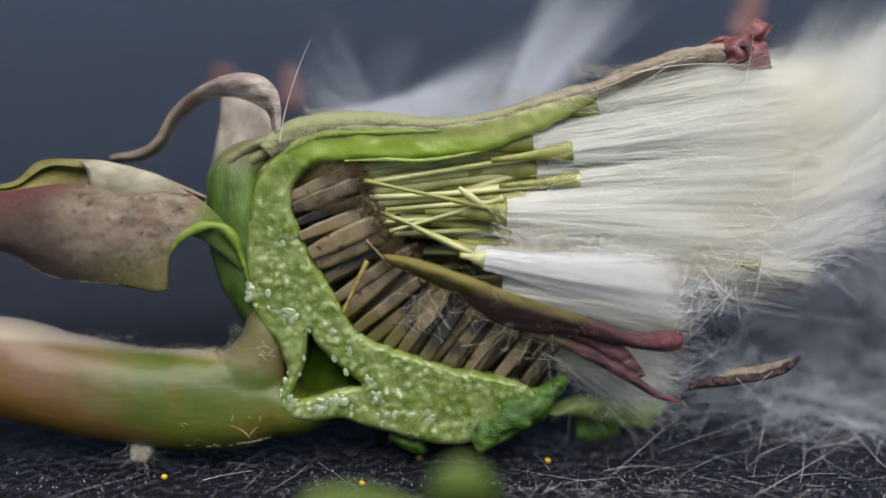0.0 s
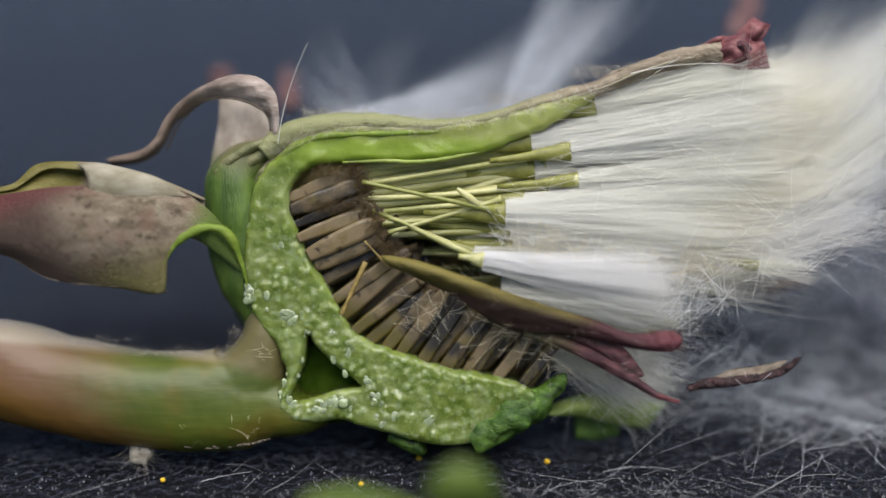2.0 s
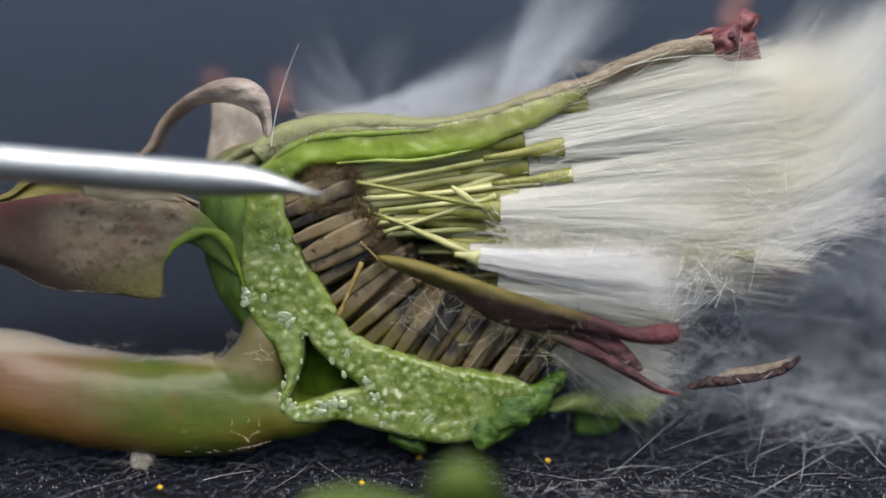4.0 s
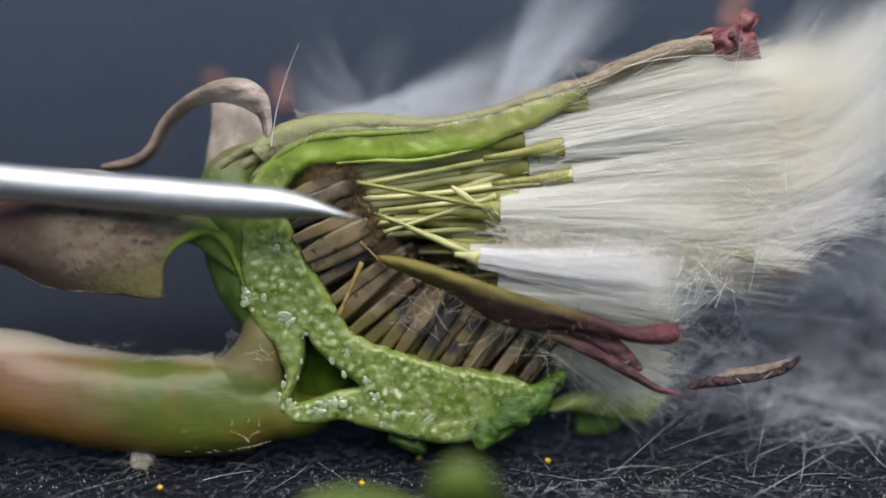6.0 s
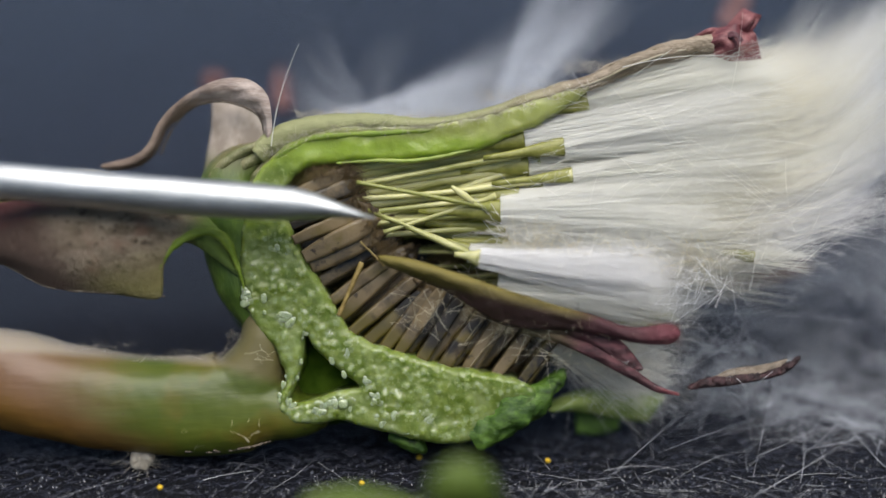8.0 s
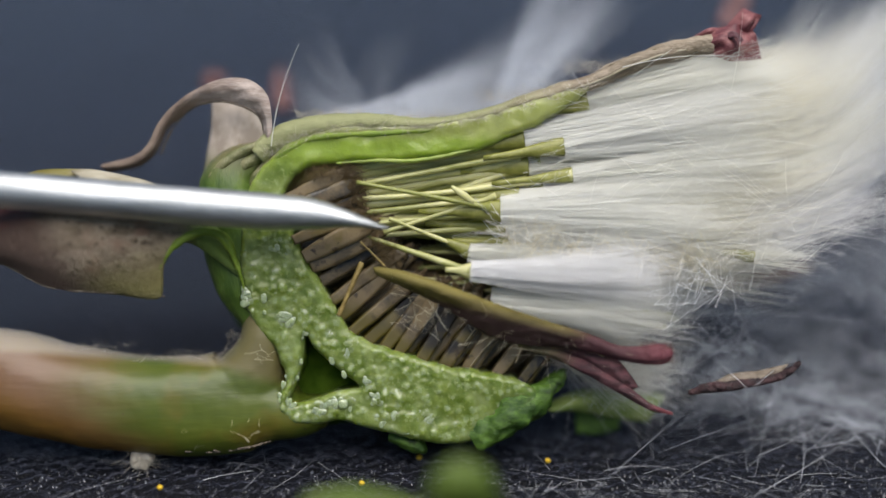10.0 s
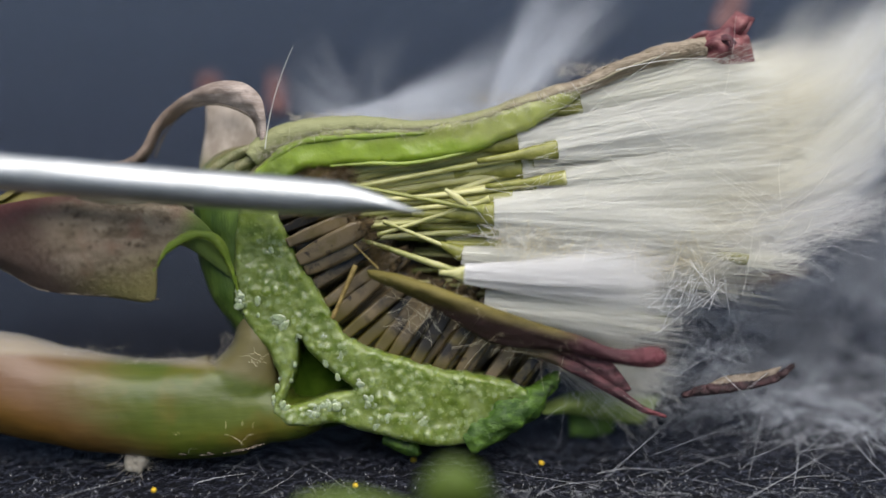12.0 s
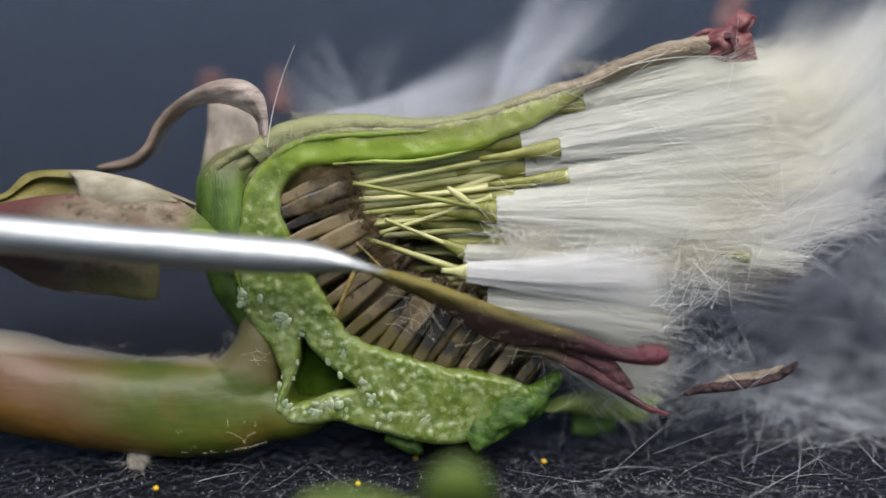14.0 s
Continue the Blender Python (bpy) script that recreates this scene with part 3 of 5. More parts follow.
def receptacle():
    rough = [(0.12, 1.3), (0.04, 0.5)]
    face = [(8.1, 15.75), (7, 15.55), (5.25, 15.15), (3.5, 14.7), (2, 14.42), (0.5, 14.3), (-1, 14.3), (-2.5, 14.35), (-4.25, 14.05), (-5.6, 13.4), (-6.6, 12.5), (-7.15, 11.7), (-7.5, 10.4), (-7.7, 8.45),
            (-7.6, 6.7), (-6.95, 5.25), (-6.2, 4.25), (-5.85, 3.2), (-6.1, 2.3), (-6.2, 1.6), (-5.6, 1.1), (-4.5, 1.0), (-3.5, 1.13), (-2.25, 0.8), (-1, 0.42), (0, 0.17), (1.5, -0.05), (3, 0.25),
            (4.5, 1.15), (5.45, 1.9), (4.88, 2.6), (3, 3.15), (1, 3.55), (-0.8, 4.15), (-2.3, 4.75), (-3.2, 5.6), (-3.75, 6.7), (-4.75, 8.45), (-5.6, 10.5), (-5.45, 11.6), (-4.6, 12.4), (-3, 12.6), (-1.5, 12.6), (0.5, 12.68), (2.75, 12.93),
            (4.1, 13.4), (5.3, 13.85), (6.6, 14.55), (7.6, 15.15)]
    # juicy cells stand out of the cut, many of them milky
    r = np.random.default_rng(8)
    cells = []
    for k in range(4800):
        u, v = r.uniform(-8, 5.4), r.uniform(-0.2, 15)
        wet = float(np.clip(1.15 - (v - 9.3) * 0.5, 0.12, 1))
        cells.append((u, v, r.uniform(0.08, 0.22), r.uniform(0.06, 0.21) * wet))
    base = part("receptacle", slab(face, 2.6, HOLLOW, 0.34, 0.06, rough, 0.0, 0.06, cells), M_FLESH, flower, "wet pale green cut flesh of the flower base and bract wall")
    base.data.materials.append(M_GRAIN)
    mid = np.zeros(len(base.data.polygons) * 3)
    base.data.polygons.foreach_get("center", mid)
    mid = mid.reshape(-1, 3) * 1000
    milky = np.zeros(len(mid), np.int32)
    for u, v, size, rise in cells:
        if rise > 0.14 and v < 10 and r.uniform() < (0.6 if v < 4 else 0.4):
            milky[(mid[:, 2] > -0.5) & ((mid[:, 0] - u) ** 2 + (mid[:, 1] - v) ** 2 < (0.62 * size) ** 2)] = 1
    base.data.polygons.foreach_set("material_index", milky)
    part("bud_skin", sweep([(-6.75, 13.3, -1.8, 0.62, 1), (-8.17, 12.05, -1.6, 1.29, 1.4), (-8.15, 10.11, -1.5, 1.41, 1.45), (-7.74, 8.32, -1.5, 1.59, 1.4), (-6.88, 6.38, -1.6, 1.39, 1.4), (-5.72, 4.83, -1.8, 0.78, 1.1)],
                           80, 36, 2.3, [(0.08, 1.3), (0.03, 0.4)]), M_BUDSKIN, flower, "smooth green skin of the bud")
    part("bud_back", sweep([(-8.14, 11.66, -4, 1.34, 1.6), (-7.36, 7.89, -4.2, 2.16, 2), (-4.4, 4.12, -4.2, 2.16, 2), (0.46, 1.32, -4, 1.61, 1.6), (4.98, 1.26, -3.4, 1.06, 1)],
                           60, 24, 2.2, [(0.1, 1.2)]), M_BUDSKIN, flower)
    part("bract_base", sweep([(-1.05, 0.24, -1.4, 0.36, 0.8), (-0.15, -0.11, -1, 0.41, 0.6), (0.29, -0.43, -0.8, 0.15, 0.3)], 20, 14, 2, [(0.05, 0.4)]), M_GREEN, flower)
    part("bract_base", sweep([(2.39, 0.21, -0.6, 0.51, 0.6), (3.77, 0.93, -0.5, 0.81, 0.8), (5.17, 1.77, -0.6, 0.71, 0.7), (6.21, 2.6, -0.9, 0.33, 0.5), (6.66, 3.09, -1.1, 0.1, 0.2)],
                             70, 36, 2.3, [(0.26, 0.9), (0.14, 0.35), (0.05, 0.14)]), M_GREEN, flower, "bright green torn bract base")


def upper_wall():
    part("outer_bract", sweep([(-6.9, 12.93, -1.50, 0.55, 1.3), (-6.2, 13.55, -1.60, 0.67, 1.5), (-4.6, 14.13, -1.60, 0.67, 1.6), (-2.5, 14.35, -1.60, 0.55, 1.6), (-1, 14.29, -1.60, 0.49, 1.6), (0.5, 14.19, -1.60, 0.41, 1.6),
                               (2, 14.27, -1.60, 0.37, 1.6), (3.5, 14.59, -1.60, 0.39, 1.6), (5.1, 15.05, -1.60, 0.41, 1.5), (6.7, 15.51, -1.40, 0.41, 1.3), (8.1, 15.88, -1.20, 0.41, 1.1), (9.65, 16.53, -1.10, 0.41, 1),
                               (11.2, 17.05, -1.00, 0.38, 0.9), (12.7, 17.38, -1.00, 0.45, 0.7), (13.65, 17.48, -1.00, 0.53, 0.7)],
                              220, 48, 2.3, [(0.10, 1.3), (0.07, 0.4), (0.04, 0.15)]), M_SKIN, flower, "brownish downy outer skin of the bract")
    # a thin ridge where one bract lies over the next
    part("bract_layer", sweep([(-6.3, 12.6, -0.25, 0.10, 0.1), (-5.3, 13.25, -0.10, 0.15, 0.14), (-3.9, 13.75, -0.05, 0.15, 0.14), (-0.1, 13.86, -0.05, 0.12, 0.14), (2.3, 14.0, -0.25, 0.05, 0.1)],
                              70, 12, 2, [(0.05, 0.6), (0.03, 0.2)]), M_LAYER, flower)
    part("bract_fibre", sweep([(7.2, 15.5, 0, 0.05, 0.05), (8.6, 15.95, 0, 0.06, 0.06), (10.0, 16.55, -0.1, 0.07, 0.06), (11.4, 17.0, -0.2, 0.05, 0.05), (12.4, 17.2, -0.3, 0.03, 0.04)], 50, 8, 2, [(0.05, 0.5), (0.02, 0.2)]), M_LIP, flower)
    part("bract_fibre", sweep([(9.0, 16.55, -0.3, 0.05, 0.05), (10.2, 16.95, -0.35, 0.07, 0.06), (11.4, 17.3, -0.4, 0.06, 0.05), (12.6, 17.6, -0.5, 0.03, 0.04)], 50, 8, 2, [(0.05, 0.5), (0.02, 0.2)]), M_NEST, flower)
    part("bract_layer", sweep([(-3.27, 12.57, -0.22, 0.05, 0.12), (-1.51, 12.64, -0.14, 0.1, 0.12), (-0, 12.58, -0.12, 0.1, 0.12), (1.5, 12.76, -0.14, 0.09, 0.1), (3.01, 13.07, -0.2, 0.05, 0.1)],
                              60, 12, 2, [(0.03, 0.5), (0.02, 0.2)]), M_PITH, flower)
    # far inside of the bud behind the seeds, gap shade put into its colour
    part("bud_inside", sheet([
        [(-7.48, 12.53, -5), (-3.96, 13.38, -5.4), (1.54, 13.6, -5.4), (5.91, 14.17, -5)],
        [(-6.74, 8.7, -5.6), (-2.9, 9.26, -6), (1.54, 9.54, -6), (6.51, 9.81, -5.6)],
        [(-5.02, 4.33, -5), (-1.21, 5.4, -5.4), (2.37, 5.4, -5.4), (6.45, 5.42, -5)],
        [(-1.69, 1.45, -4), (0.45, 1.69, -4.2), (3.15, 1.69, -4.2), (5.83, 1.99, -4)]], 30, 24, 0.3, [(0.2, 1.5)]), M_NEST, flower, "inside of the bud, shade of its gaps in the olive colour")
    part("bract_tip", sheet([
        [(12.39, 17.61, -1.3), (13.48, 18.17, -1), (14.42, 18.27, -0.7), (15.41, 18.45, -1.1)],
        [(12.39, 17.29, -0.9), (13.44, 17.5, -0.3), (14.47, 17.57, -0.4), (15.74, 17.61, -0.7)],
        [(12.52, 17.1, -1.3), (13.68, 16.92, -0.8), (14.67, 16.65, -0.7), (15.95, 16.81, -1.1)]], 44, 26, 0.10, [(0.6, 0.75), (0.16, 0.5)]), M_RED, flower, "crumpled dark red bract tip")
    part("bract_tip", sheet([
        [(14.06, 17.97, -1.3), (14.72, 18.65, -1.1), (15.28, 19.2, -1.3)], [(14.45, 17.73, -0.8), (15.18, 18.37, -0.7), (15.69, 18.87, -0.9)], [(15.08, 17.61, -1.3), (15.59, 18.09, -1.1), (16.05, 18.79, -1.3)]],
        30, 22, 0.10, [(0.5, 0.6), (0.12, 0.4)]), M_RED, flower, "crumpled dark red bract tip")
    part("bract_tip", sheet([
        [(14.02, 17.88, -0.5), (14.55, 17.93, -0.2), (14.9, 17.5, 0)], [(14.07, 17.6, -0.3), (14.53, 17.58, 0.1), (14.6, 17.22, 0.2)]], 20, 12, 0.12, [(0.15, 0.5)]), M_PRONG, flower, "curled pinkish lip of the bract tip")
    part("far_bract", sheet([[(15.95, 19.97, -10), (16.64, 21.05, -11), (17.18, 22.46, -12), (17.42, 23.69, -12)], [(16.99, 19.91, -10), (17.9, 20.9, -11), (18.46, 22.16, -12), (18.4, 23.53, -12)]], 26, 16, 0.2, [(0.6, 0.9), (0.3, 0.4)]),
         M_FARB, flower, "dull red bract tip behind the bristles")
    part("far_bract", sweep([(21.75, 13.89, -5, 0.27, 0.4), (22.85, 14.85, -5, 0.66, 0.5), (24.49, 15.53, -5, 0.55, 0.5)], 24, 16, 2, [(0.25, 0.9)]), M_FARB, flower)
    part("far_bract", sweep([(15.63, 6.64, -8, 0.17, 0.3), (17.93, 6.81, -8, 0.34, 0.4), (19.94, 7.21, -8, 0.23, 0.3)], 24, 16, 2, [(0.1, 0.9)]), M_FARB, flower)
    part("stray_cup", sweep([(13.6, 8.12, -0.8, 0.08, 0.1), (14.3, 8.06, -0.5, 0.2, 0.2), (15.0, 7.92, -0.45, 0.27, 0.24), (15.2, 7.88, -0.45, 0.25, 0.22)], 20, 12, 2, [(0.03, 0.5)]), M_CUP, flower)
    part("far_bract", sheet([[(-10.92, 16.87, -9), (-10.99, 17.95, -10), (-10.7, 18.58, -11)], [(-10.1, 16.73, -9), (-9.93, 17.6, -10), (-9.86, 18.22, -11)]], 20, 14, 0.15, [(0.9, 0.5), (0.4, 0.3)]), M_FARB, flower, "dull red bract tip behind the bud")
    part("far_bract", sheet([[(-7.19, 16, -9), (-7.51, 17.74, -11), (-7.34, 18.73, -12)], [(-6.17, 16, -9), (-6.55, 17.59, -11), (-6.97, 18.61, -12)]], 20, 14, 0.15, [(0.9, 0.5), (0.4, 0.3)]), M_FARB, flower, "dull red bract tip behind the bud")


def reflexed_bracts():
    part("reflexed_bract", sheet([
        [(-20.49, 10.98, -0.6), (-17.93, 11.24, 0.2), (-15.56, 11.52, 0.6), (-12.62, 11.55, 0.5), (-10.68, 11.34, 0.3), (-10.01, 11.12, 0.2), (-8.93, 10.25, 0.1), (-7.95, 8.95, -0.3)],
        [(-20.13, 9.82, 0.3), (-17.57, 10.04, 1.2), (-15.25, 10.15, 1.6), (-12.42, 10.16, 1.3), (-10.82, 10.17, 1), (-10.08, 10.08, 0.8), (-9.03, 9.74, 0.5), (-7.87, 8.5, -0.1)],
        [(-20.13, 9.2, 0.3), (-17.57, 8.94, 1.2), (-15.28, 8.46, 1.5), (-12.69, 8.33, 1.2), (-11.07, 8.25, 1.1), (-10.6, 8.9, 1.0), (-9.45, 9.5, 0.7), (-7.77, 8.05, 0.1)],
        [(-20.41, 9.08, -0.4), (-17.93, 8.45, 0.2), (-15.93, 7.46, 0.6), (-12.99, 7.05, 0.5), (-11.05, 6.85, 0.9), (-10.95, 8.1, 0.9), (-9.9, 9.25, 0.5), (-7.65, 7.64, -0.1)]],
        90, 30, 0.12, [(0.10, 1.5), (0.05, 0.5), (0.02, 0.15)]), M_LEAF, flower, "large withered bract, brown and purple with a green neck")
    part("bract_neck", sweep([(-11.0, 8.1, 1.0, 0.05, 0.05), (-10.45, 8.95, 1.0, 0.12, 0.12), (-9.7, 9.5, 0.95, 0.17, 0.17), (-8.9, 9.68, 0.85, 0.20, 0.2), (-8.25, 9.4, 0.65, 0.21, 0.22), (-7.9, 8.75, 0.45, 0.19, 0.22), (-7.65, 7.9, 0.2, 0.13, 0.2), (-7.5, 7.1, -0.05, 0.05, 0.1)],
                             90, 16, 2, [(0.07, 0.6), (0.03, 0.2)]), M_LAYER, flower, "pale green rolled neck of the bract")
    part("rolled_edge", sheet([
        [(-19.5, 11.3, 0), (-17.85, 11.45, 0), (-16.43, 12.31, -0.1), (-14.79, 12.26, 0.2), (-13.14, 12.07, 0.4), (-11.18, 11.63, 0.3), (-9.33, 10.9, 0.1)],
        [(-19.58, 11.39, -0.2), (-17.96, 11.67, -0.3), (-16.87, 12.55, -0.35), (-15.19, 12.64, -0.2), (-13.38, 12.45, 0), (-11.25, 11.8, 0), (-9.35, 11, 0)],
        [(-19.65, 11.32, -0.4), (-18.03, 11.58, -0.5), (-16.95, 12.19, -0.6), (-15.4, 12.18, -0.5), (-13.61, 12.02, -0.4), (-11.32, 11.57, -0.3), (-9.39, 10.91, -0.2)],
        [(-19.46, 11.07, 0.1), (-17.78, 11.07, 0.2), (-16.4, 11.14, 0.3), (-14.91, 11.14, 0.3), (-13.2, 11.14, 0.2), (-11.25, 11.05, 0), (-9.37, 10.65, -0.1)]],
        50, 22, 0.08, [(0.05, 1.0)]), M_CURL, flower, "rolled yellow-green edge of the bract")
    part("rolled_lip", sheet([
        [(-14.94, 12.54, 0.2), (-14.43, 12.16, 0.6), (-14.27, 11.61, 0.8), (-14.35, 11.04, 0.7)],
        [(-14.04, 12.58, 0.3), (-13.51, 12.25, 0.7), (-12.89, 11.7, 0.9), (-12.42, 11.04, 0.8)],
        [(-12.47, 12.24, 0.1), (-11.53, 11.98, 0.4), (-10.64, 11.55, 0.5), (-10.04, 11.06, 0.4)]], 24, 18, 0.10, [(0.04, 0.8)]), M_LIP, flower)
    part("ribbon_bract", sheet([
        [(-6.15, 13.57, -0.4), (-6.08, 14.82, -0.2), (-6.33, 15.82, -0.2), (-7.08, 16.42, -0.3), (-8.08, 16.54, -0.5), (-9.33, 16.21, -0.7), (-10.58, 15.46, -0.9), (-11.33, 14.69, -1), (-11.83, 13.82, -1.2), (-12.58, 13.27, -1.5), (-14.33, 12.94, -2.1)],
        [(-6.32, 13.52, -0.4), (-6.36, 14.69, -0.2), (-6.66, 15.42, -0.1), (-7.38, 15.90, -0.2), (-8.39, 16.06, -0.45), (-9.51, 15.82, -0.75), (-10.48, 15.24, -1.05), (-11.15, 14.50, -1.15), (-11.65, 13.57, -1.3), (-12.58, 12.94, -1.55), (-14.20, 12.78, -2.05)],
        [(-6.48, 13.47, -1), (-6.63, 14.57, -0.8), (-6.98, 15.02, -0.6), (-7.68, 15.37, -0.7), (-8.70, 15.57, -1), (-9.68, 15.42, -1.4), (-10.38, 15.02, -1.8), (-11.08, 14.50, -1.9), (-11.63, 13.47, -2), (-12.53, 12.84, -2.2), (-14.08, 12.62, -2.6)]],
        110, 22, 0.06, [(0.14, 0.7), (0.06, 0.25), (0.02, 0.1)]), M_BROWN, flower, "dry ribbon-like bract arching back over the stem")
    part("bract_rim", sweep([(-6.48, 13.47, -0.95, 0.05, 0.06), (-6.63, 14.57, -0.75, 0.05, 0.06), (-6.98, 15.02, -0.55, 0.05, 0.06), (-7.68, 15.37, -0.65, 0.05, 0.06), (-8.70, 15.57, -0.95, 0.05, 0.06), (-9.68, 15.42, -1.35, 0.05, 0.06), (-10.38, 15.02, -1.75, 0.05, 0.06), (-10.98, 14.32, -1.85, 0.05, 0.06), (-11.48, 13.32, -1.95, 0.05, 0.06)], 60, 8, 2, [(0.03, 0.4)]), M_EDGE, flower)
    part("pale_bract", sheet([
        [(-9.17, 15.91, -2.6), (-9.19, 14.58, -2.4), (-9.46, 12.99, -2.2), (-9.69, 11.55, -2)],
        [(-8.11, 15.99, -2.2), (-8.01, 14.52, -1.9), (-8.42, 12.96, -1.7), (-8.84, 11.4, -1.6)],
        [(-6.58, 15.75, -2.4), (-6.65, 14.28, -2), (-7.01, 13.09, -1.8), (-7.77, 11.67, -1.7)]], 30, 20, 0.10, [(0.12, 0.9)]), M_PALE, flower, "pale papery bract turning green at its base")
    for k in range(3):
        part("bract_fold", sheet([[(-9.5, 10.98, -0.75), (-9.03, 12.18, -0.45), (-8.06, 13.18, -0.38), (-6.52, 13.8, -0.5)], [(-9.24, 10.88, -0.72), (-8.77, 11.97, -0.4), (-7.86, 12.93, -0.34), (-6.44, 13.6, -0.5)],
                                  [(-9.09, 10.79, -1), (-8.62, 11.8, -0.8), (-7.72, 12.71, -0.75), (-6.41, 13.37, -0.8)]], 36, 10, 0.05, [(0.10, 0.6), (0.04, 0.2)]),
             M_FOLD, flower).matrix_basis = pose(k * 0.00042, -k * 0.00036, -k * 0.0001, 0, 0, -2.4 * k)
    part("bract_rim", sweep([(-20.37, 9.1, -0.3, 0.04, 0.06), (-17.91, 8.45, 0.25, 0.04, 0.06), (-15.92, 7.46, 0.65, 0.04, 0.06), (-12.98, 7.12, 0.55, 0.04, 0.06), (-10.85, 6.92, 0.65, 0.04, 0.06)], 60, 8, 2, [(0.06, 0.5), (0.03, 0.15)]), M_EDGE, flower)
    part("bract_rim", sweep([(-17.02, 12.56, -0.8, 0.04, 0.06), (-15.25, 12.65, -0.4, 0.04, 0.06), (-14.61, 12.28, 0.3, 0.04, 0.06), (-14.28, 11.61, 0.75, 0.04, 0.06)], 40, 8, 2, [(0.04, 0.3)]), M_EDGE, flower)
    part("bract_seam", sweep([(-8.2, 9.4, -0.02, 0.08, 0.06), (-7.9, 8.7, 0, 0.1, 0.07), (-7.7, 7.75, 0, 0.07, 0.06), (-7.72, 6.7, -0.1, 0.04, 0.06)], 20, 12, 2, [(0.03, 0.3)]), M_BUDSKIN, flower)
    part("near_bract", sheet([
        [(4.34, -5.08, 6), (3.62, -1.92, 9), (3.01, 0.14, 11), (2.65, 0.9, 11)],
        [(2.57, -4.63, 6), (2.05, -1.81, 9.5), (1.77, 0.34, 11.6), (1.69, 1.36, 11.6)],
        [(0.57, -4.63, 6), (0.5, -1.92, 9), (0.54, -0.16, 11), (0.78, 0.78, 11)]], 24, 16, 0.2, [(0.2, 1.5)]), M_BUD, flower, "green bract curling up close in front")
    part("near_bract", sheet([
        [(0.81, -1.09, 8.5), (-0.86, -0.34, 9), (-2.28, 0.01, 9.5), (-3.92, -0.24, 9.5)],
        [(0.58, -3.27, 7), (-0.9, -2.16, 8), (-2.52, -1.19, 9), (-4.4, -0.99, 9)]], 24, 12, 0.2, [(0.1, 1.5)]), M_LOW, flower)
    part("low_bract", sheet([
        [(5.68, 1.36, -2.2), (7.55, 1.94, -2.6), (9.47, 1.82, -3.2), (11.74, 1.4, -4)],
        [(6.03, 1.08, -1.8), (7.76, 1.47, -2.2), (9.41, 1.28, -2.8), (11.26, 0.83, -3.6)],
        [(6.46, 1.1, -2.2), (7.94, 0.84, -2.6), (9.47, 0.44, -3.2), (10.76, 0.19, -3.8)]], 30, 14, 0.14, [(0.15, 1.0)]), M_LOW, flower, "yellowish green bract lying on the foam")
    part("low_bract", sheet([
        [(7.32, 0.99, -3.4), (8.44, 1.05, -3.4), (9.5, 0.86, -3.4)],
        [(7.37, -0.2, -3.4), (8.46, -0.31, -3.6), (9.42, -0.13, -3.8)]], 16, 10, 0.14, [(0.10, 1.0)]), M_GREEN, flower)


stem()
receptacle()
upper_wall()
reflexed_bracts()


# ---- seeds ----
def seed_shape(a, b, fat, lift=0.0):
    """An achene from its foot a to its crown b, ribbed and slightly bowed."""
    a, b = np.array(a, float), np.array(b, float)
    path = []
    for t, r in ((0, 0.66), (0.12, 0.82), (0.4, 1.0), (0.75, 1.04), (0.94, 0.9), (1.0, 0.62)):
        p = a + (b - a) * t + np.array([0, lift * math.sin(math.pi * t), 0])
        path.append((*p, fat * r, fat * r * 0.8))
    v, f = sweep(path, 24, 16, 3.2, [(0.05, 0.7), (0.025, 0.2)])
    mid = a + np.clip(((v - a) @ (b - a)) / ((b - a) @ (b - a)), 0, 1)[:, None] * (b - a)[None]
    alt = np.where((np.arange(len(v)) % 4) == 2, 1.10, 0.95)[:, None]
    return mid + (v - mid) * alt, f


def beak_shape(b, c, thick, sag=0.0, flare=2.0):
    b, c = np.array(b, float), np.array(c, float)
    path = []
    for t, r in ((0, 1.1), (0.2, 0.9), (0.5, 1.0), (0.8, 1.2), (0.93, 1.25), (1.0, flare)):
        p = b + (c - b) * t + np.array([0, -sag * math.sin(math.pi * t), 0])
        path.append((*p, thick * r, thick * r))
    return sweep(path, 22, 8, 2.0)


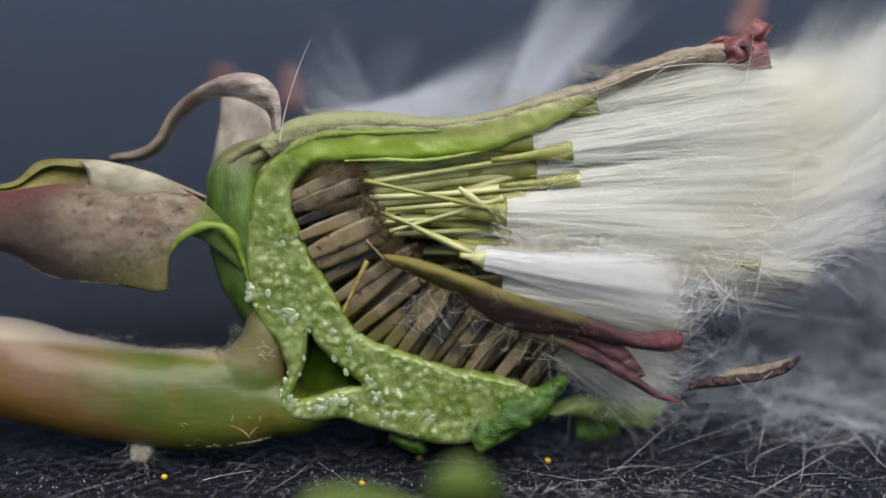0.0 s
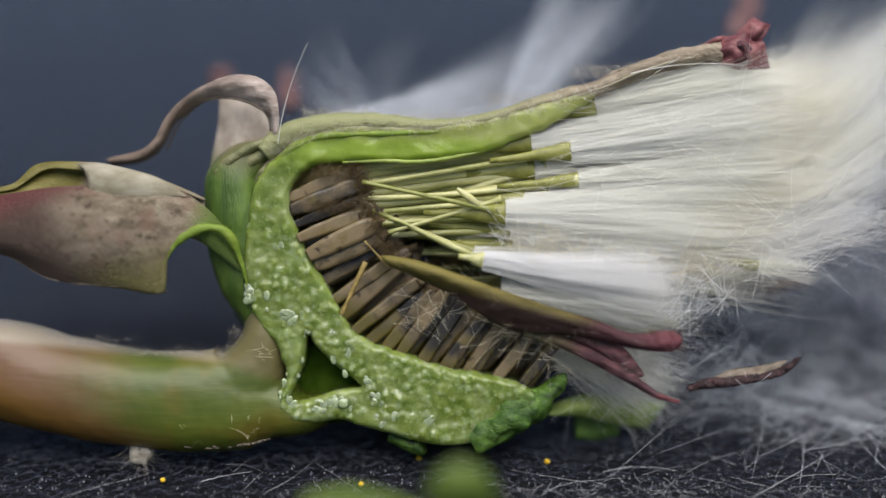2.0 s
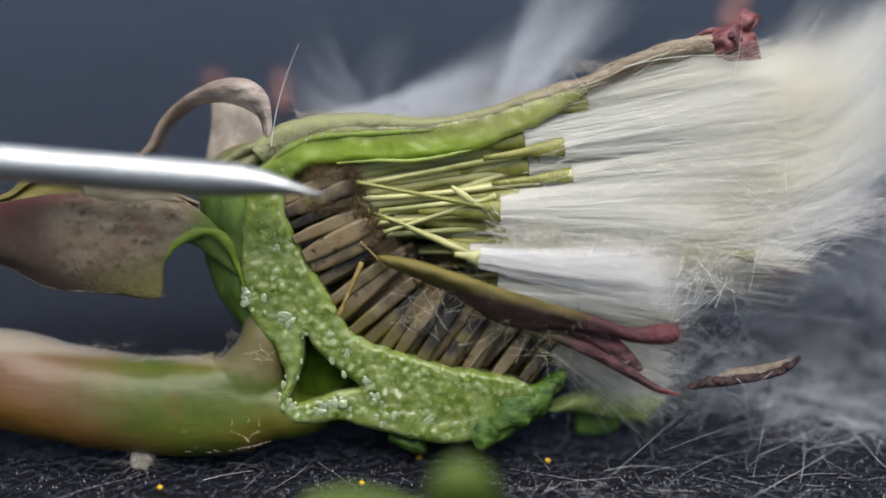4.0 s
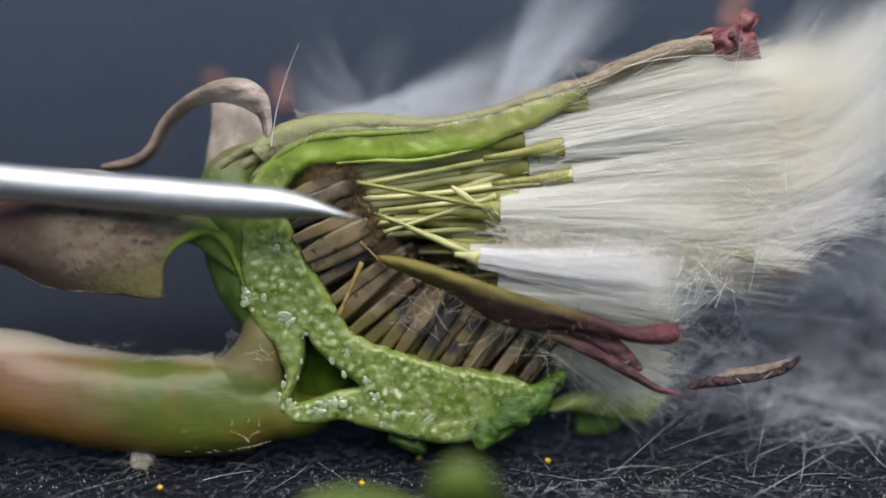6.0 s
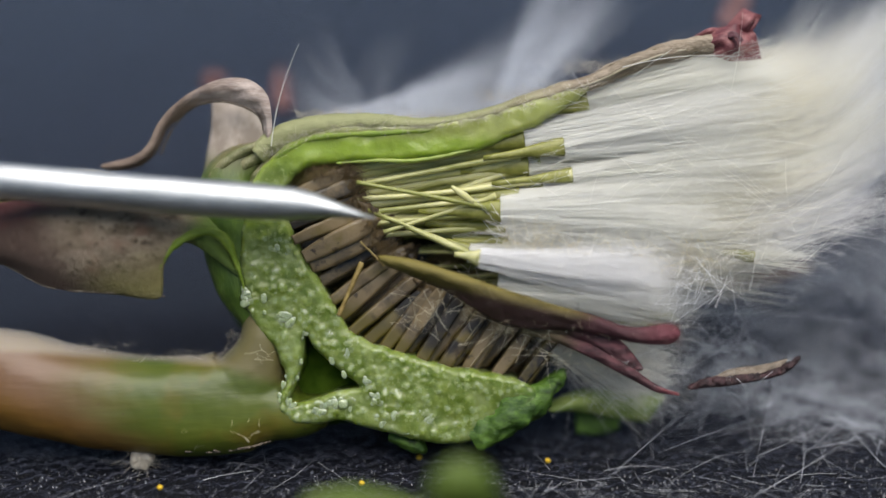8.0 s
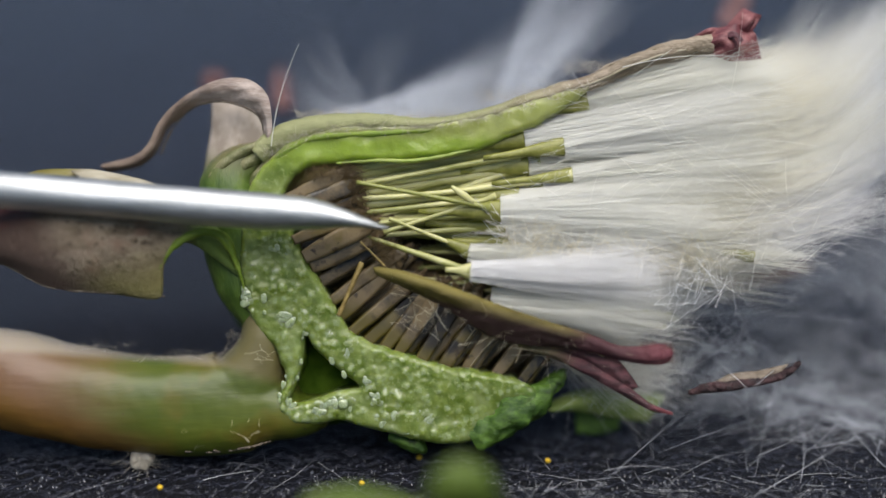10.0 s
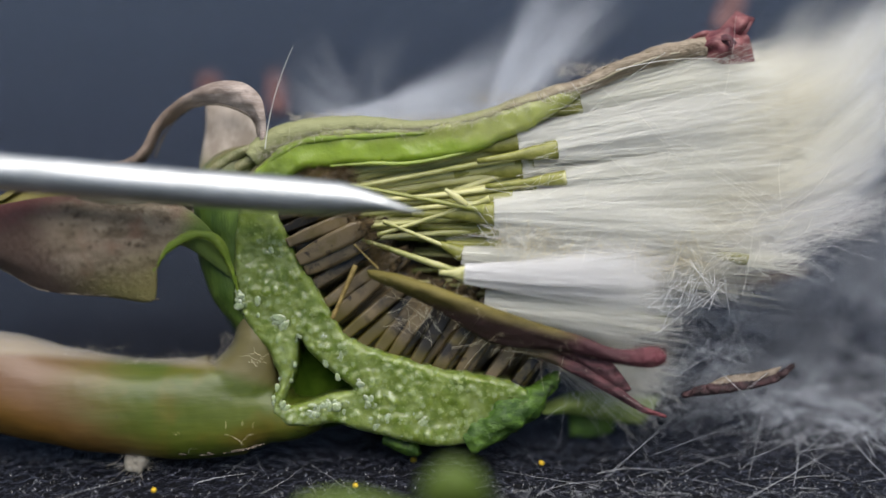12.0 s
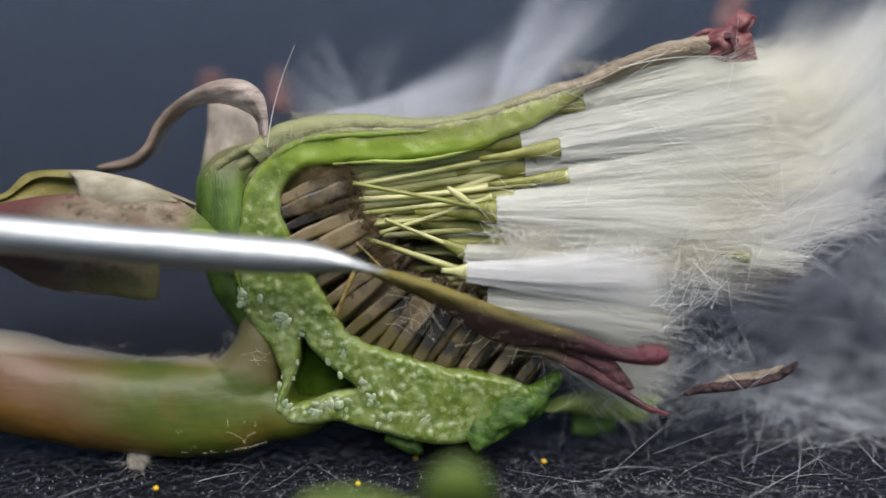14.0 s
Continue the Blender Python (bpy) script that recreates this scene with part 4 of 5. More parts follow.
def seed(foot, crown, cup=None, end=None, fat=0.37, hairs=150, rng=None, thick=0.13, sag=0.0, root=0.45, spread=0.09,
         bend=(0, 0, 0), material=None, flare=2.6, label="", tube=3.6):
    """One seed: achene, dark crown, beak and, where it still has one, its pappus."""
    ob = part("seed", seed_shape(foot, crown, fat, 0.03), M_SEED, flower, label)
    d = unit(np.array(crown, float) - np.array(foot, float))
    c = np.array(crown, float)
    part("crown", sweep([(*(c - d * 0.35), fat * 0.8, fat * 0.7), (*(c - d * 0.05), fat * 0.78, fat * 0.66), (*(c + d * 0.15), fat * 0.5, fat * 0.5), (*(c + d * 0.45), 0.12, 0.12)],
                        12, 12, 2, [(0.16, 0.22), (0.08, 0.1)]), M_RIM, ob)
    if cup is not None:
        part("beak", beak_shape(c, cup, thick, sag, flare), M_BEAK, ob)
        if end is not None:
            part("pappus", tuft(cup, end, hairs, root, spread, rng, bend), material or M_PAPPUS, ob)
            q, e = np.array(cup, float), unit(np.array(end, float) - np.array(cup, float))
            part("cup", sweep([(*(q - e * tube), thick * 0.9, thick * 0.9), (*(q - e * tube * 0.55), root * 0.42, root * 0.4), (*(q - e * tube * 0.25), root * 0.74, root * 0.6), (*(q - e * 0.05), root * 0.95, root * 0.72), (*(q + e * 0.02), root * 0.93, root * 0.7), (*(q + e * 0.04), root * 0.7, root * 0.5)],
                              18, 14, 2.2), M_CUP if tube > 2 else M_BEAK, ob)
    return ob


def seeds():
    rng = np.random.default_rng(11)
    # front row, upper fan: foot, crown, cup, end of the bristles
    seed((-5.78, 10.98, -0.6), (-2.65, 12.25, -0.7), (5.1, 13.46, -0.7), (15.21, 14.66, -0.8), rng=rng, hairs=860, root=0.52, fat=0.33)
    seed((-5.65, 10.41, -0.4), (-2.53, 11.58, -0.5), (6.83, 13.05, -0.3), (15.61, 14.12, -0.4), rng=rng, hairs=860, root=0.46, fat=0.42)
    seed((-5.55, 9.76, -0.4), (-2.41, 10.97, -0.5), (7.18, 11.77, -0.3), (15.61, 12.48, -0.4), rng=rng, hairs=860, root=0.36, sag=0.15, fat=0.27)
    seed((-5.26, 9.2, -0.1), (-2.27, 10.33, -0.3), (4.79, 10.92, -0.6), (14.65, 10.98, -0.6), rng=rng, hairs=820, root=0.48, fat=0.33)
    seed((-5.37, 8.9, -1), (-2.18, 9.92, -1), (5.27, 12.31, -0.9), (15.23, 13.02, -0.9), rng=rng, hairs=820, root=0.5)
    seed((-4.82, 8.45, -0.2), (-1.81, 9.83, -0.2), (3.92, 10.25, 0), (12.73, 10.07, 0.1), rng=rng, hairs=860, root=0.55, spread=0.12, fat=0.46)
    seed((-4.54, 7.99, -0.4), (-1.52, 9.33, -0.4), (4.15, 9.58, -0.5), (13.36, 9.08, -0.5), rng=rng, hairs=820, root=0.4, spread=0.12, fat=0.44)
    seed((-5.3, 9.73, -1.5), (-2.6, 11.53, -1.5), (7.99, 15.11, -0.9), (16.02, 16.47, -1), rng=rng, hairs=820, root=0.52)
    seed((-5.36, 9.74, -2), (-2.63, 11.16, -2), (7.69, 14.24, -1.6), (16.44, 15.39, -1.6), rng=rng, hairs=820, root=0.52)
    # a beak lying slantwise over the others, with a snapped one beside it
    slant = part("loose_beak", beak_shape((-2.36, 11.68, 0.3), (3.48, 10.39, 0.4), 0.10, 0.0, 3.2), M_BEAK, flower)
    part("beak_splinter", sweep([(1.79, 11.37, 0.5, 0.07, 0.06), (2.24, 11.03, 0.5, 0.17, 0.12), (2.74, 10.64, 0.4, 0.12, 0.1)], 12, 8, 2), M_BEAK, slant)
    side = part("loose_beak", beak_shape((-0.99, 10.05, 0.2), (2.0, 8.75, 0), 0.09, 0.0, 1.6), M_BEAK, flower)
    part("cup", sweep([(1.5, 9.0, 0, 0.12, 0.12), (2.05, 8.72, 0, 0.26, 0.22), (2.4, 8.54, 0, 0.36, 0.3), (2.45, 8.52, 0, 0.33, 0.28)], 16, 14, 2.2), M_CUP, side)
    part("pappus", tuft((2.45, 8.5, -0.05), (10.8, 7.5, -0.1), 620, 0.36, 0.10, rng, (0, 0.03, 0)), M_PAPPUS, side)
    part("loose_beak", beak_shape((-1.25, 9.45, 0.1), (3.75, 10.9, 0.1), 0.10), M_BEAK, flower)
    part("loose_beak", beak_shape((-3.31, 5.83, 0.5), (-2.23, 8.15, 0.4), 0.10, 0.0, 1.2), M_STRAW, flower)
    part("loose_beak", beak_shape((-2.26, 9.07, 0.6), (-1.22, 7.96, 0.6), 0.04, 0.0, 1.0), M_STRAW, flower)
    for k in range(12):
        t = k / 11
        part("stacked_beak", beak_shape((-2.66 + 0.9 * t, 12.4 - 3.1 * t, -0.75 - 0.25 * (k % 3)), (4.6 + rng.uniform(-0.3, 0.8), 13.5 - 3.6 * t, -0.85 - 0.2 * (k % 3)), rng.uniform(0.19, 0.25), rng.uniform(-0.05, 0.15), 1.4),
             M_BEAK, flower)
    # deeper rows, upper fan
    for layer in range(5):
        w = -1.1 - 0.75 * layer
        for k in range(8):
            t = (k + 0.5 * (layer % 2) + rng.uniform(-0.2, 0.2)) / 8
            foot = np.array([-5.6 + 1.9 * t + 0.2 * rng.normal(), 10.9 - 3.4 * t, w])
            ang = radians(10 + 22 * t)
            crown = foot + 3.3 * np.array([math.cos(ang), math.sin(ang), 0])
            cup = np.array([5.0 + rng.uniform(-0.8, 2.6), 14.1 - 5.6 * t + rng.uniform(-0.4, 0.4), w + rng.uniform(-0.3, 0.3)])
            end = cup + np.array([9.0 + rng.uniform(-1, 1.2), 1.6 - 2.6 * t + rng.uniform(-0.6, 0.6), rng.uniform(-0.8, 0.4)])
            seed(foot, crown, cup, end, rng=rng, hairs=280, thick=0.21, sag=rng.uniform(-0.2, 0.3), bend=(0, 0.06, 0), root=0.4, spread=0.12, material=M_GAPWARM if layer else None)
    # lower fan: achenes standing on the flesh
    foot_line = spline([(-4.2, 8.0), (-3.3, 6.4), (-2.5, 5.1), (-1.0, 4.55), (0.7, 4.0), (2.4, 3.3), (4.4, 2.6)], 12)
    for layer in range(4):
        for k in range(12):
            t = k / 11
            x, y = foot_line[k]
            ang = radians(33 + 18 * min(1, t * 1.8) + rng.uniform(-5, 5))
            foot = np.array([x - 0.6 + 0.3 * layer + rng.uniform(-0.12, 0.12), y - 1.05 + 0.1 * layer, -0.6 - 0.75 * layer + rng.uniform(-0.2, 0.2)])
            long = (4.5 + 0.2 * t) * rng.uniform(0.9, 1.08)
            crown = foot + long * np.array([math.cos(ang), math.sin(ang), -0.06])
            cup = crown + np.array([6.5 - 2.0 * t, 0.2 - 0.8 * t, -0.6]) + rng.normal(0, 0.25, 3)
            if layer in (1, 2) and t < 0.6:
                seed(foot, crown, cup, cup + np.array([6.4, -1.2 + 0.6 * t, -0.4]), rng=rng, hairs=90, fat=0.38, thick=0.09)
            elif layer:
                seed(foot, crown, cup, fat=0.38, thick=0.09, flare=1.0)
            else:
                seed(foot, crown, fat=rng.uniform(0.25, 0.38))


seeds()
rng = np.random.default_rng(23)

# the seed that the needle shifts: pale slanting beak and a compact white tuft
loose_seed = seed((-4.98, 11.15, -1.6), (-1.92, 10.46, -0.3), (2.92, 8.21, 0.8), (11.1, 6.75, 0.9), rng=rng, hairs=1300, root=0.38, spread=0.085, bend=(0, 0.07, 0), material=M_WHITE,
                  thick=0.13, tube=1.1, label="loose seed with a pale slanting beak and white tuft")
loose_tuft = part("pappus", tuft((3.7, 6.9, 0.2), (11.3, 6.1, 0.2), 900, 0.5, 0.08, rng, (0, 0.02, 0)), M_PAPPUS, flower, "compact white tuft above the dark blade")

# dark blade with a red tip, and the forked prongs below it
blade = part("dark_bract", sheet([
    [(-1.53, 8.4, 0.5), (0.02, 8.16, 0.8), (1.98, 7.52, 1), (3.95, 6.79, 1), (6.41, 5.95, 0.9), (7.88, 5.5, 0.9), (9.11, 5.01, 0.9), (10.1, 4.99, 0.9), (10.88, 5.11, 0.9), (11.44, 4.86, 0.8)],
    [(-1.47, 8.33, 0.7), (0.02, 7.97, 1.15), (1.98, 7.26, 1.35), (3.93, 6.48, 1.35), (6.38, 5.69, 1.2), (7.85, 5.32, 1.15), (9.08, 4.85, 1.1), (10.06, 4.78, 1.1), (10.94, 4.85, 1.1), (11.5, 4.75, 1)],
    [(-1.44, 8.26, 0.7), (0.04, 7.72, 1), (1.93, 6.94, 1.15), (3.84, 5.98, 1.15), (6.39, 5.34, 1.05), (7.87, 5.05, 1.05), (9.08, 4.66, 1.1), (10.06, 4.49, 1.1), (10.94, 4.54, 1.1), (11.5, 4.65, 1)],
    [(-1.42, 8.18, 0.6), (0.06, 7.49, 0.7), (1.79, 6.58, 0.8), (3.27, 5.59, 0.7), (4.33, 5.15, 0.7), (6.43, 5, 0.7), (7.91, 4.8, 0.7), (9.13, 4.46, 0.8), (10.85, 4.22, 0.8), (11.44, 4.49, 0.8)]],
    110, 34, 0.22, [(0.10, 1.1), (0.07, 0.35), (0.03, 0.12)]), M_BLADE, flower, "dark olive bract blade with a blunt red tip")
prong = part("forked_bract", join(
    sheet([[(4.74, 5.26, 0.2), (6.47, 4.87, 0.3), (7.95, 4.18, 0.4), (9.42, 3.25, 0.5), (10.54, 2.41, 0.5), (11.48, 2.04, 0.5)],
           [(4.72, 5.08, 0.4), (6.45, 4.59, 0.5), (7.92, 3.9, 0.6), (9.39, 3.02, 0.7), (10.52, 2.3, 0.6), (11.53, 1.99, 0.5)],
           [(4.74, 4.86, 0.2), (6.35, 4.32, 0.3), (7.82, 3.61, 0.4), (9.3, 2.78, 0.5), (10.46, 2.14, 0.5), (11.5, 1.91, 0.5)]], 70, 14, 0.10, [(0.12, 0.6), (0.08, 0.22), (0.04, 0.1)]),
    sheet([[(6.71, 5.18, 0.4), (7.99, 4.94, 0.5), (9.03, 4.39, 0.5), (9.74, 3.54, 0.4), (10, 3.13, 0.3)],
           [(6.69, 4.99, 0.6), (7.91, 4.63, 0.7), (8.85, 4.01, 0.7), (9.51, 3.36, 0.6), (9.88, 3.07, 0.4)],
           [(6.71, 4.73, 0.4), (7.84, 4.24, 0.5), (8.68, 3.65, 0.5), (9.34, 3.14, 0.4), (9.8, 3.03, 0.3)]], 44, 14, 0.10, [(0.12, 0.6), (0.08, 0.22), (0.04, 0.1)])),
    M_PRONG, flower, "two shrivelled pink prongs of a bract")

part("blade_down", tangle([(0.51, 7.77, 1, 1.23, 0.39, 0.2), (2.71, 6.74, 1.2, 1.22, 0.54, 0.3), (5.41, 5.64, 1.1, 1.47, 0.54, 0.3), (8.35, 4.98, 1.1, 1.47, 0.39, 0.3), (10.69, 4.72, 1, 0.79, 0.39, 0.3)], 140, 0.3, rng,
                           radius=0.007, curl=0.8), M_DOWN, blade)
part("tip_down", tangle([(10.83, 4.72, 0.9, 0.69, 0.42, 0.4)], 700, 0.3, rng, radius=0.007, curl=0.8), M_FARB, blade)
part("prong_down", tangle([(6.95, 4.37, 0.5, 1.24, 0.3, 0.2), (9.16, 3.38, 0.6, 0.99, 0.54, 0.2)], 160, 0.3, rng, radius=0.007, curl=0.8), M_FARB, prong)

# ---- bristles of the bud ----
part("pappus_mass", tuft((5.66, 12.33, -2), (15.62, 13.14, -2.4), 2970, 1.7, 0.10, rng, (0, 0.05, 0)), M_GAPWARM, flower, "dense cream bristles")
part("pappus_mass", tuft((4.4, 9.4, -1.0), (14.6, 8.96, -1.6), 2300, 0.8, 0.14, rng, (0, 0.06, 0)), M_GAPWARM, flower, "dense cream bristles")
part("pappus_mass", tuft((8.13, 8.32, -1), (16.44, 8.31, -1.6), 1215, 0.8, 0.20, rng, (0, 0.06, 0), stray=0.06), M_GAPWARM, flower, "dense cream bristles")
part("pappus_mass", tuft((9.64, 13.81, -2.6), (18, 14.95, -3.4), 3510, 2.3, 0.07, rng, (0, 0.03, 0)), M_GAPWARM, flower, "dense cream bristles")
part("pappus_mass", tuft((9.06, 10.52, -2.2), (18.41, 11.08, -3), 3240, 2.3, 0.12, rng, (0, 0.14, 0)), M_GAPWARM, flower, "dense cream bristles")
part("pappus_mass", tuft((12.2, 11.9, -3.6), (20.53, 13.59, -4.6), 3240, 3.0, 0.08, rng, (0, 0.20, 0)), M_PLUME, flower, "dense cream bristles")
part("pappus_plume", tuft((12.3, 8.9, -2.6), (21.8, 15.9, -4.6), 2600, 1.5, 0.16, rng, (-0.05, 0.12, 0), lock=40), M_PLUME, flower, "cream plume of bristles sweeping upwards")
part("pappus_plume", tuft((12.6, 8.6, -1.6), (21.5, 13.4, -3.2), 1700, 1.0, 0.14, rng, (0, 0.12, 0), lock=40), M_PAPPUS, flower, "white plume of bristles sweeping upwards")
part("pappus_plume", tuft((13.2, 8.3, -1.0), (21.5, 10.8, -2.2), 900, 0.7, 0.14, rng, (0, 0.10, 0), lock=30), M_WHITE, flower, "white plume of bristles sweeping upwards")
part("pappus_plume", tuft((17.3, 10.7, -5), (24.2, 18.7, -6.4), 2800, 1.9, 0.10, rng, (0.10, 0.0, 0)), M_PLUME, flower, "white plume of bristles sweeping upwards")
part("pappus_plume", tuft((15.87, 9.92, -4.4), (23.82, 14.89, -5.4), 1300, 1.8, 0.16, rng, (0, 0.16, 0)), M_BLUECAST, flower, "white plume of bristles sweeping upwards")
part("pappus_plume", tuft((20.03, 11.74, -5.6), (25.28, 18.59, -7), 2025, 2.0, 0.12, rng, (0.08, 0.0, 0)), M_BLUECAST, flower, "white plume of bristles sweeping upwards")
part("far_pappus", tuft((4.6, 15.0, -7), (8.2, 21.5, -9), 300, 0.8, 0.22, rng, (0.22, 0.1, 0), lock=5), M_BLUECAST, flower, "blurred white bristles behind the bract")
part("far_pappus", tuft((-4.2, 14.8, -6), (6.24, 15.9, -7), 230, 0.5, 0.14, rng, (0, 0.06, 0), lock=3), M_BLUECAST, flower, "blurred white bristles behind the bract")
part("far_pappus", tuft((-0.16, 15.6, -7), (7.8, 17.4, -8), 70, 1.0, 0.3, rng, (0, 0.12, 0), lock=3), M_BLUECAST, flower, "blurred white bristles behind the bract")
part("far_pappus", tuft((-2.46, 15.31, -8), (-4.56, 19.21, -9), 34, 1.2, 0.6, rng, (0.3, -0.1, 0), lock=6), M_BLUECAST, flower, "blurred white bristles behind the bract")
part("far_pappus", tuft((-3.03, 15.6, -8), (-6.6, 17.46, -9), 50, 1.0, 0.55, rng, (0.1, 0.2, 0), lock=6), M_BLUECAST, flower, "blurred white bristles behind the bract")
part("tangled_bristles", tangle([(5.24, 9.07, 0.6, 1.5, 0.55, 0.3), (7.97, 8.58, 0.6, 2.24, 0.65, 0.3), (10.98, 8.33, 0.6, 2.25, 0.75, 0.3)], 170, 3.4, rng,
                                lean=(0.9, 0, 0), curl=0.3), M_PAPPUS, flower, "tangled cream bristles")
part("tangled_bristles", tangle([(4.99, 9.07, 0.6, 1.25, 0.5, 0.3), (7.23, 8.7, 0.6, 1.99, 0.55, 0.3), (11.23, 8.08, 0.6, 1.75, 0.55, 0.3)], 160, 2.0, rng, lean=(0.5, 0, 0), radius=0.009), M_GOLD, flower, "tangled golden bristles")
part("crossed_bristles", tangle([(12.1, 6.1, 0.5, 0.9, 0.8, 0.3), (12.9, 6.7, 0.4, 0.7, 0.5, 0.3)], 34, 2.4, rng, lean=(1.1, 0.5, 0), curl=0.02, radius=0.017), M_CRISP, flower, "stiff crossing white bristles")
part("crossed_bristles", tangle([(13.4, 6.9, 0.4, 0.9, 0.6, 0.3)], 12, 2.6, rng, lean=(1.0, -0.9, 0), curl=0.02, radius=0.014), M_CRISP, flower, "stiff crossing white bristles")
part("crisp_bristles", tangle([(5.43, 9.07, 0.8, 1.23, 0.44, 0.2), (7.9, 8.7, 0.8, 1.97, 0.59, 0.2), (10.85, 7.96, 0.8, 1.97, 0.59, 0.3), (13.66, 7.9, 0.4, 1.6, 0.4, 0.4)], 70, 2.3, rng, lean=(0.8, 0.1, 0), curl=0.2,
                              radius=0.012), M_STIFF, flower, "stiff golden bristles in a frizz")
part("crisp_bristles", tangle([(10.15, 10.18, 0.6, 4.94, 2.22, 0.3), (12.64, 13.16, 0.5, 3.72, 2.23, 0.3), (16.44, 9.95, 0.2, 2.24, 1.25, 0.3)], 110, 4.0, rng, lean=(2.0, 0.3, 0), curl=0.3, radius=0.009), M_STIFF, flower, "stiff white bristles over the tufts")
part("crisp_bristles", tangle([(17.5, 9.45, 0, 2.25, 1.25, 0.4)], 14, 3.6, rng, lean=(1.8, 1.0, 0), curl=0.12, radius=0.012), M_STIFF, flower, "stiff white bristles over the tufts")
part("low_bristles", tangle([(3.72, 4.99, 0.6, 1.48, 0.74, 0.3), (5.21, 4.24, 0.5, 0.99, 0.99, 0.3), (6.5, 3.7, 0, 1.25, 0.75, 0.4)], 40, 2.2, rng, lean=(0.6, -0.4, 0), curl=0.2, radius=0.008), M_GOLD, flower, "fine golden bristles below the blade")
part("low_bristles", tangle([(1.49, 6.24, 0.9, 1.47, 0.49, 0.2), (3.46, 4.76, 0.8, 1.23, 0.74, 0.2)], 9, 2.2, rng, lean=(0.3, -0.6, 0), curl=0.2, radius=0.014), M_DOWN, flower)
part("stray_bristles", tangle([(9, 9.95, 0, 3.75, 1.25, 0.5), (12.81, 9.2, -0.3, 3.02, 1.26, 0.6), (16.22, 9.72, -0.8, 2.54, 1.52, 0.8), (18.76, 11.02, -1.6, 2.32, 1.8, 1)], 520, 5.0, rng,
                              lean=(2.6, 0.8, 0), curl=0.35, radius=0.009), M_PAPPUS, flower, "criss-crossing stray bristles")
part("stray_bristles", tangle([(11.58, 13.23, -0.4, 3.78, 2.01, 0.5), (14.95, 14.79, -0.8, 2.03, 1.78, 0.6)], 500, 5.0, rng, lean=(3.0, 0.2, 0), curl=0.25, radius=0.009), M_PAPPUS, flower, "criss-crossing stray bristles")
part("stray_bristles", tangle([(16.67, 8.32, -0.6, 2.78, 0.61, 0.8), (19.5, 9.73, -1.5, 2.31, 0.77, 1)], 130, 3.6, rng, lean=(1.6, -0.5, 0), curl=0.2, radius=0.009), M_WHITE, flower, "criss-crossing stray bristles")
part("stray_pappus", tuft((15.2, 7.88, -0.45), (17.6, 7.6, -0.6), 150, 0.26, 0.10, rng, lock=20), M_PAPPUS, flower)
part("pappus_mass", tuft((4.3, 9.55, -0.3), (13.2, 9.2, -0.3), 750, 0.5, 0.12, rng, (0, 0.03, 0), stray=0.07), M_PAPPUS, flower, "loose cream bristles")
part("haze_bristles", tuft((6.0, 4.8, -1.2), (11.6, 2.7, -1.9), 800, 0.9, 0.26, rng, (0, 0.02, 0), stray=0.14, lock=4), M_PLUME, flower, "soft cream bristles behind the prongs")
part("haze_bristles", tangle([(6.6, 4.4, -1.6, 1.0, 0.6, 0.8), (8.4, 3.6, -1.6, 1.4, 0.8, 0.8), (10.2, 2.7, -1.8, 1.2, 0.7, 0.8)], 620, 2.4, rng, radius=0.009, lean=(1.2, -0.5, 0), curl=0.6), M_PLUME, flower, "soft cream bristles behind the prongs")
part("haze_bristles", tangle([(10.99, 3.44, -2.8, 3.94, 1.84, 1.6), (13.22, 2.06, -3.4, 3.99, 1.59, 1.6)], 220, 3.4, rng, radius=0.008, lean=(1.0, -0.1, 0), curl=0.6), M_BLUECAST, flower, "thin haze of fine bristles")
part("crown_fuzz", tangle([(-2.61, 12.09, -0.2, 0.35, 0.4, 0.5), (-2.31, 10.95, -0.1, 0.4, 0.65, 0.5), (-1.8, 9.7, 0, 0.45, 0.65, 0.5), (-1.25, 8.58, 0.1, 0.5, 0.5, 0.4), (-3.6, 12.2, -0.2, 0.9, 0.25, 0.3), (-3.6, 10.6, 0.1, 1.0, 0.22, 0.15)], 1300, 0.5, rng, radius=0.011, curl=0.9), M_TUFTY, flower, "dark brown fuzz round the seed crowns")
part("beak_bristles", tangle([(2.99, 7.58, 0.2, 1.25, 0.4, 0.4), (1, 5.75, 0.9, 1.47, 0.74, 0.2)], 34, 1.6, rng, lean=(0.6, 0, 0), radius=0.008), M_GOLD, flower)
part("long_bristle", strands([(-6.1, 13.38, 0.2)], [unit(np.array([0.12, 1.0, 0]))], [4.5], [(0.18, 0.0, 0)], [0.03], 10), M_PAPPUS, flower)
part("long_bristle", strands([(7.96, 14.29, 0.3)], [unit(np.array([0.55, 0.6, 0]))], [3.6], [(0.35, 0.05, 0)], [0.025], 10), M_PAPPUS, flower)
part("long_bristle", strands([(9.47, 16.42, 0.2)], [unit(np.array([1.0, 0.25, 0]))], [5.2], [(0, -0.18, 0)], [0.025], 10), M_PAPPUS, flower)
part("stem_fuzz", tangle([(-15.93, 4.6, -1.4, 3.08, 0.21, 1), (-10.55, 4.13, -1.4, 2.56, 0.15, 1), (-8, 4.72, -1.5, 0.51, 0.51, 1)], 260, 0.5, rng, radius=0.008), M_FUZZ, flower)
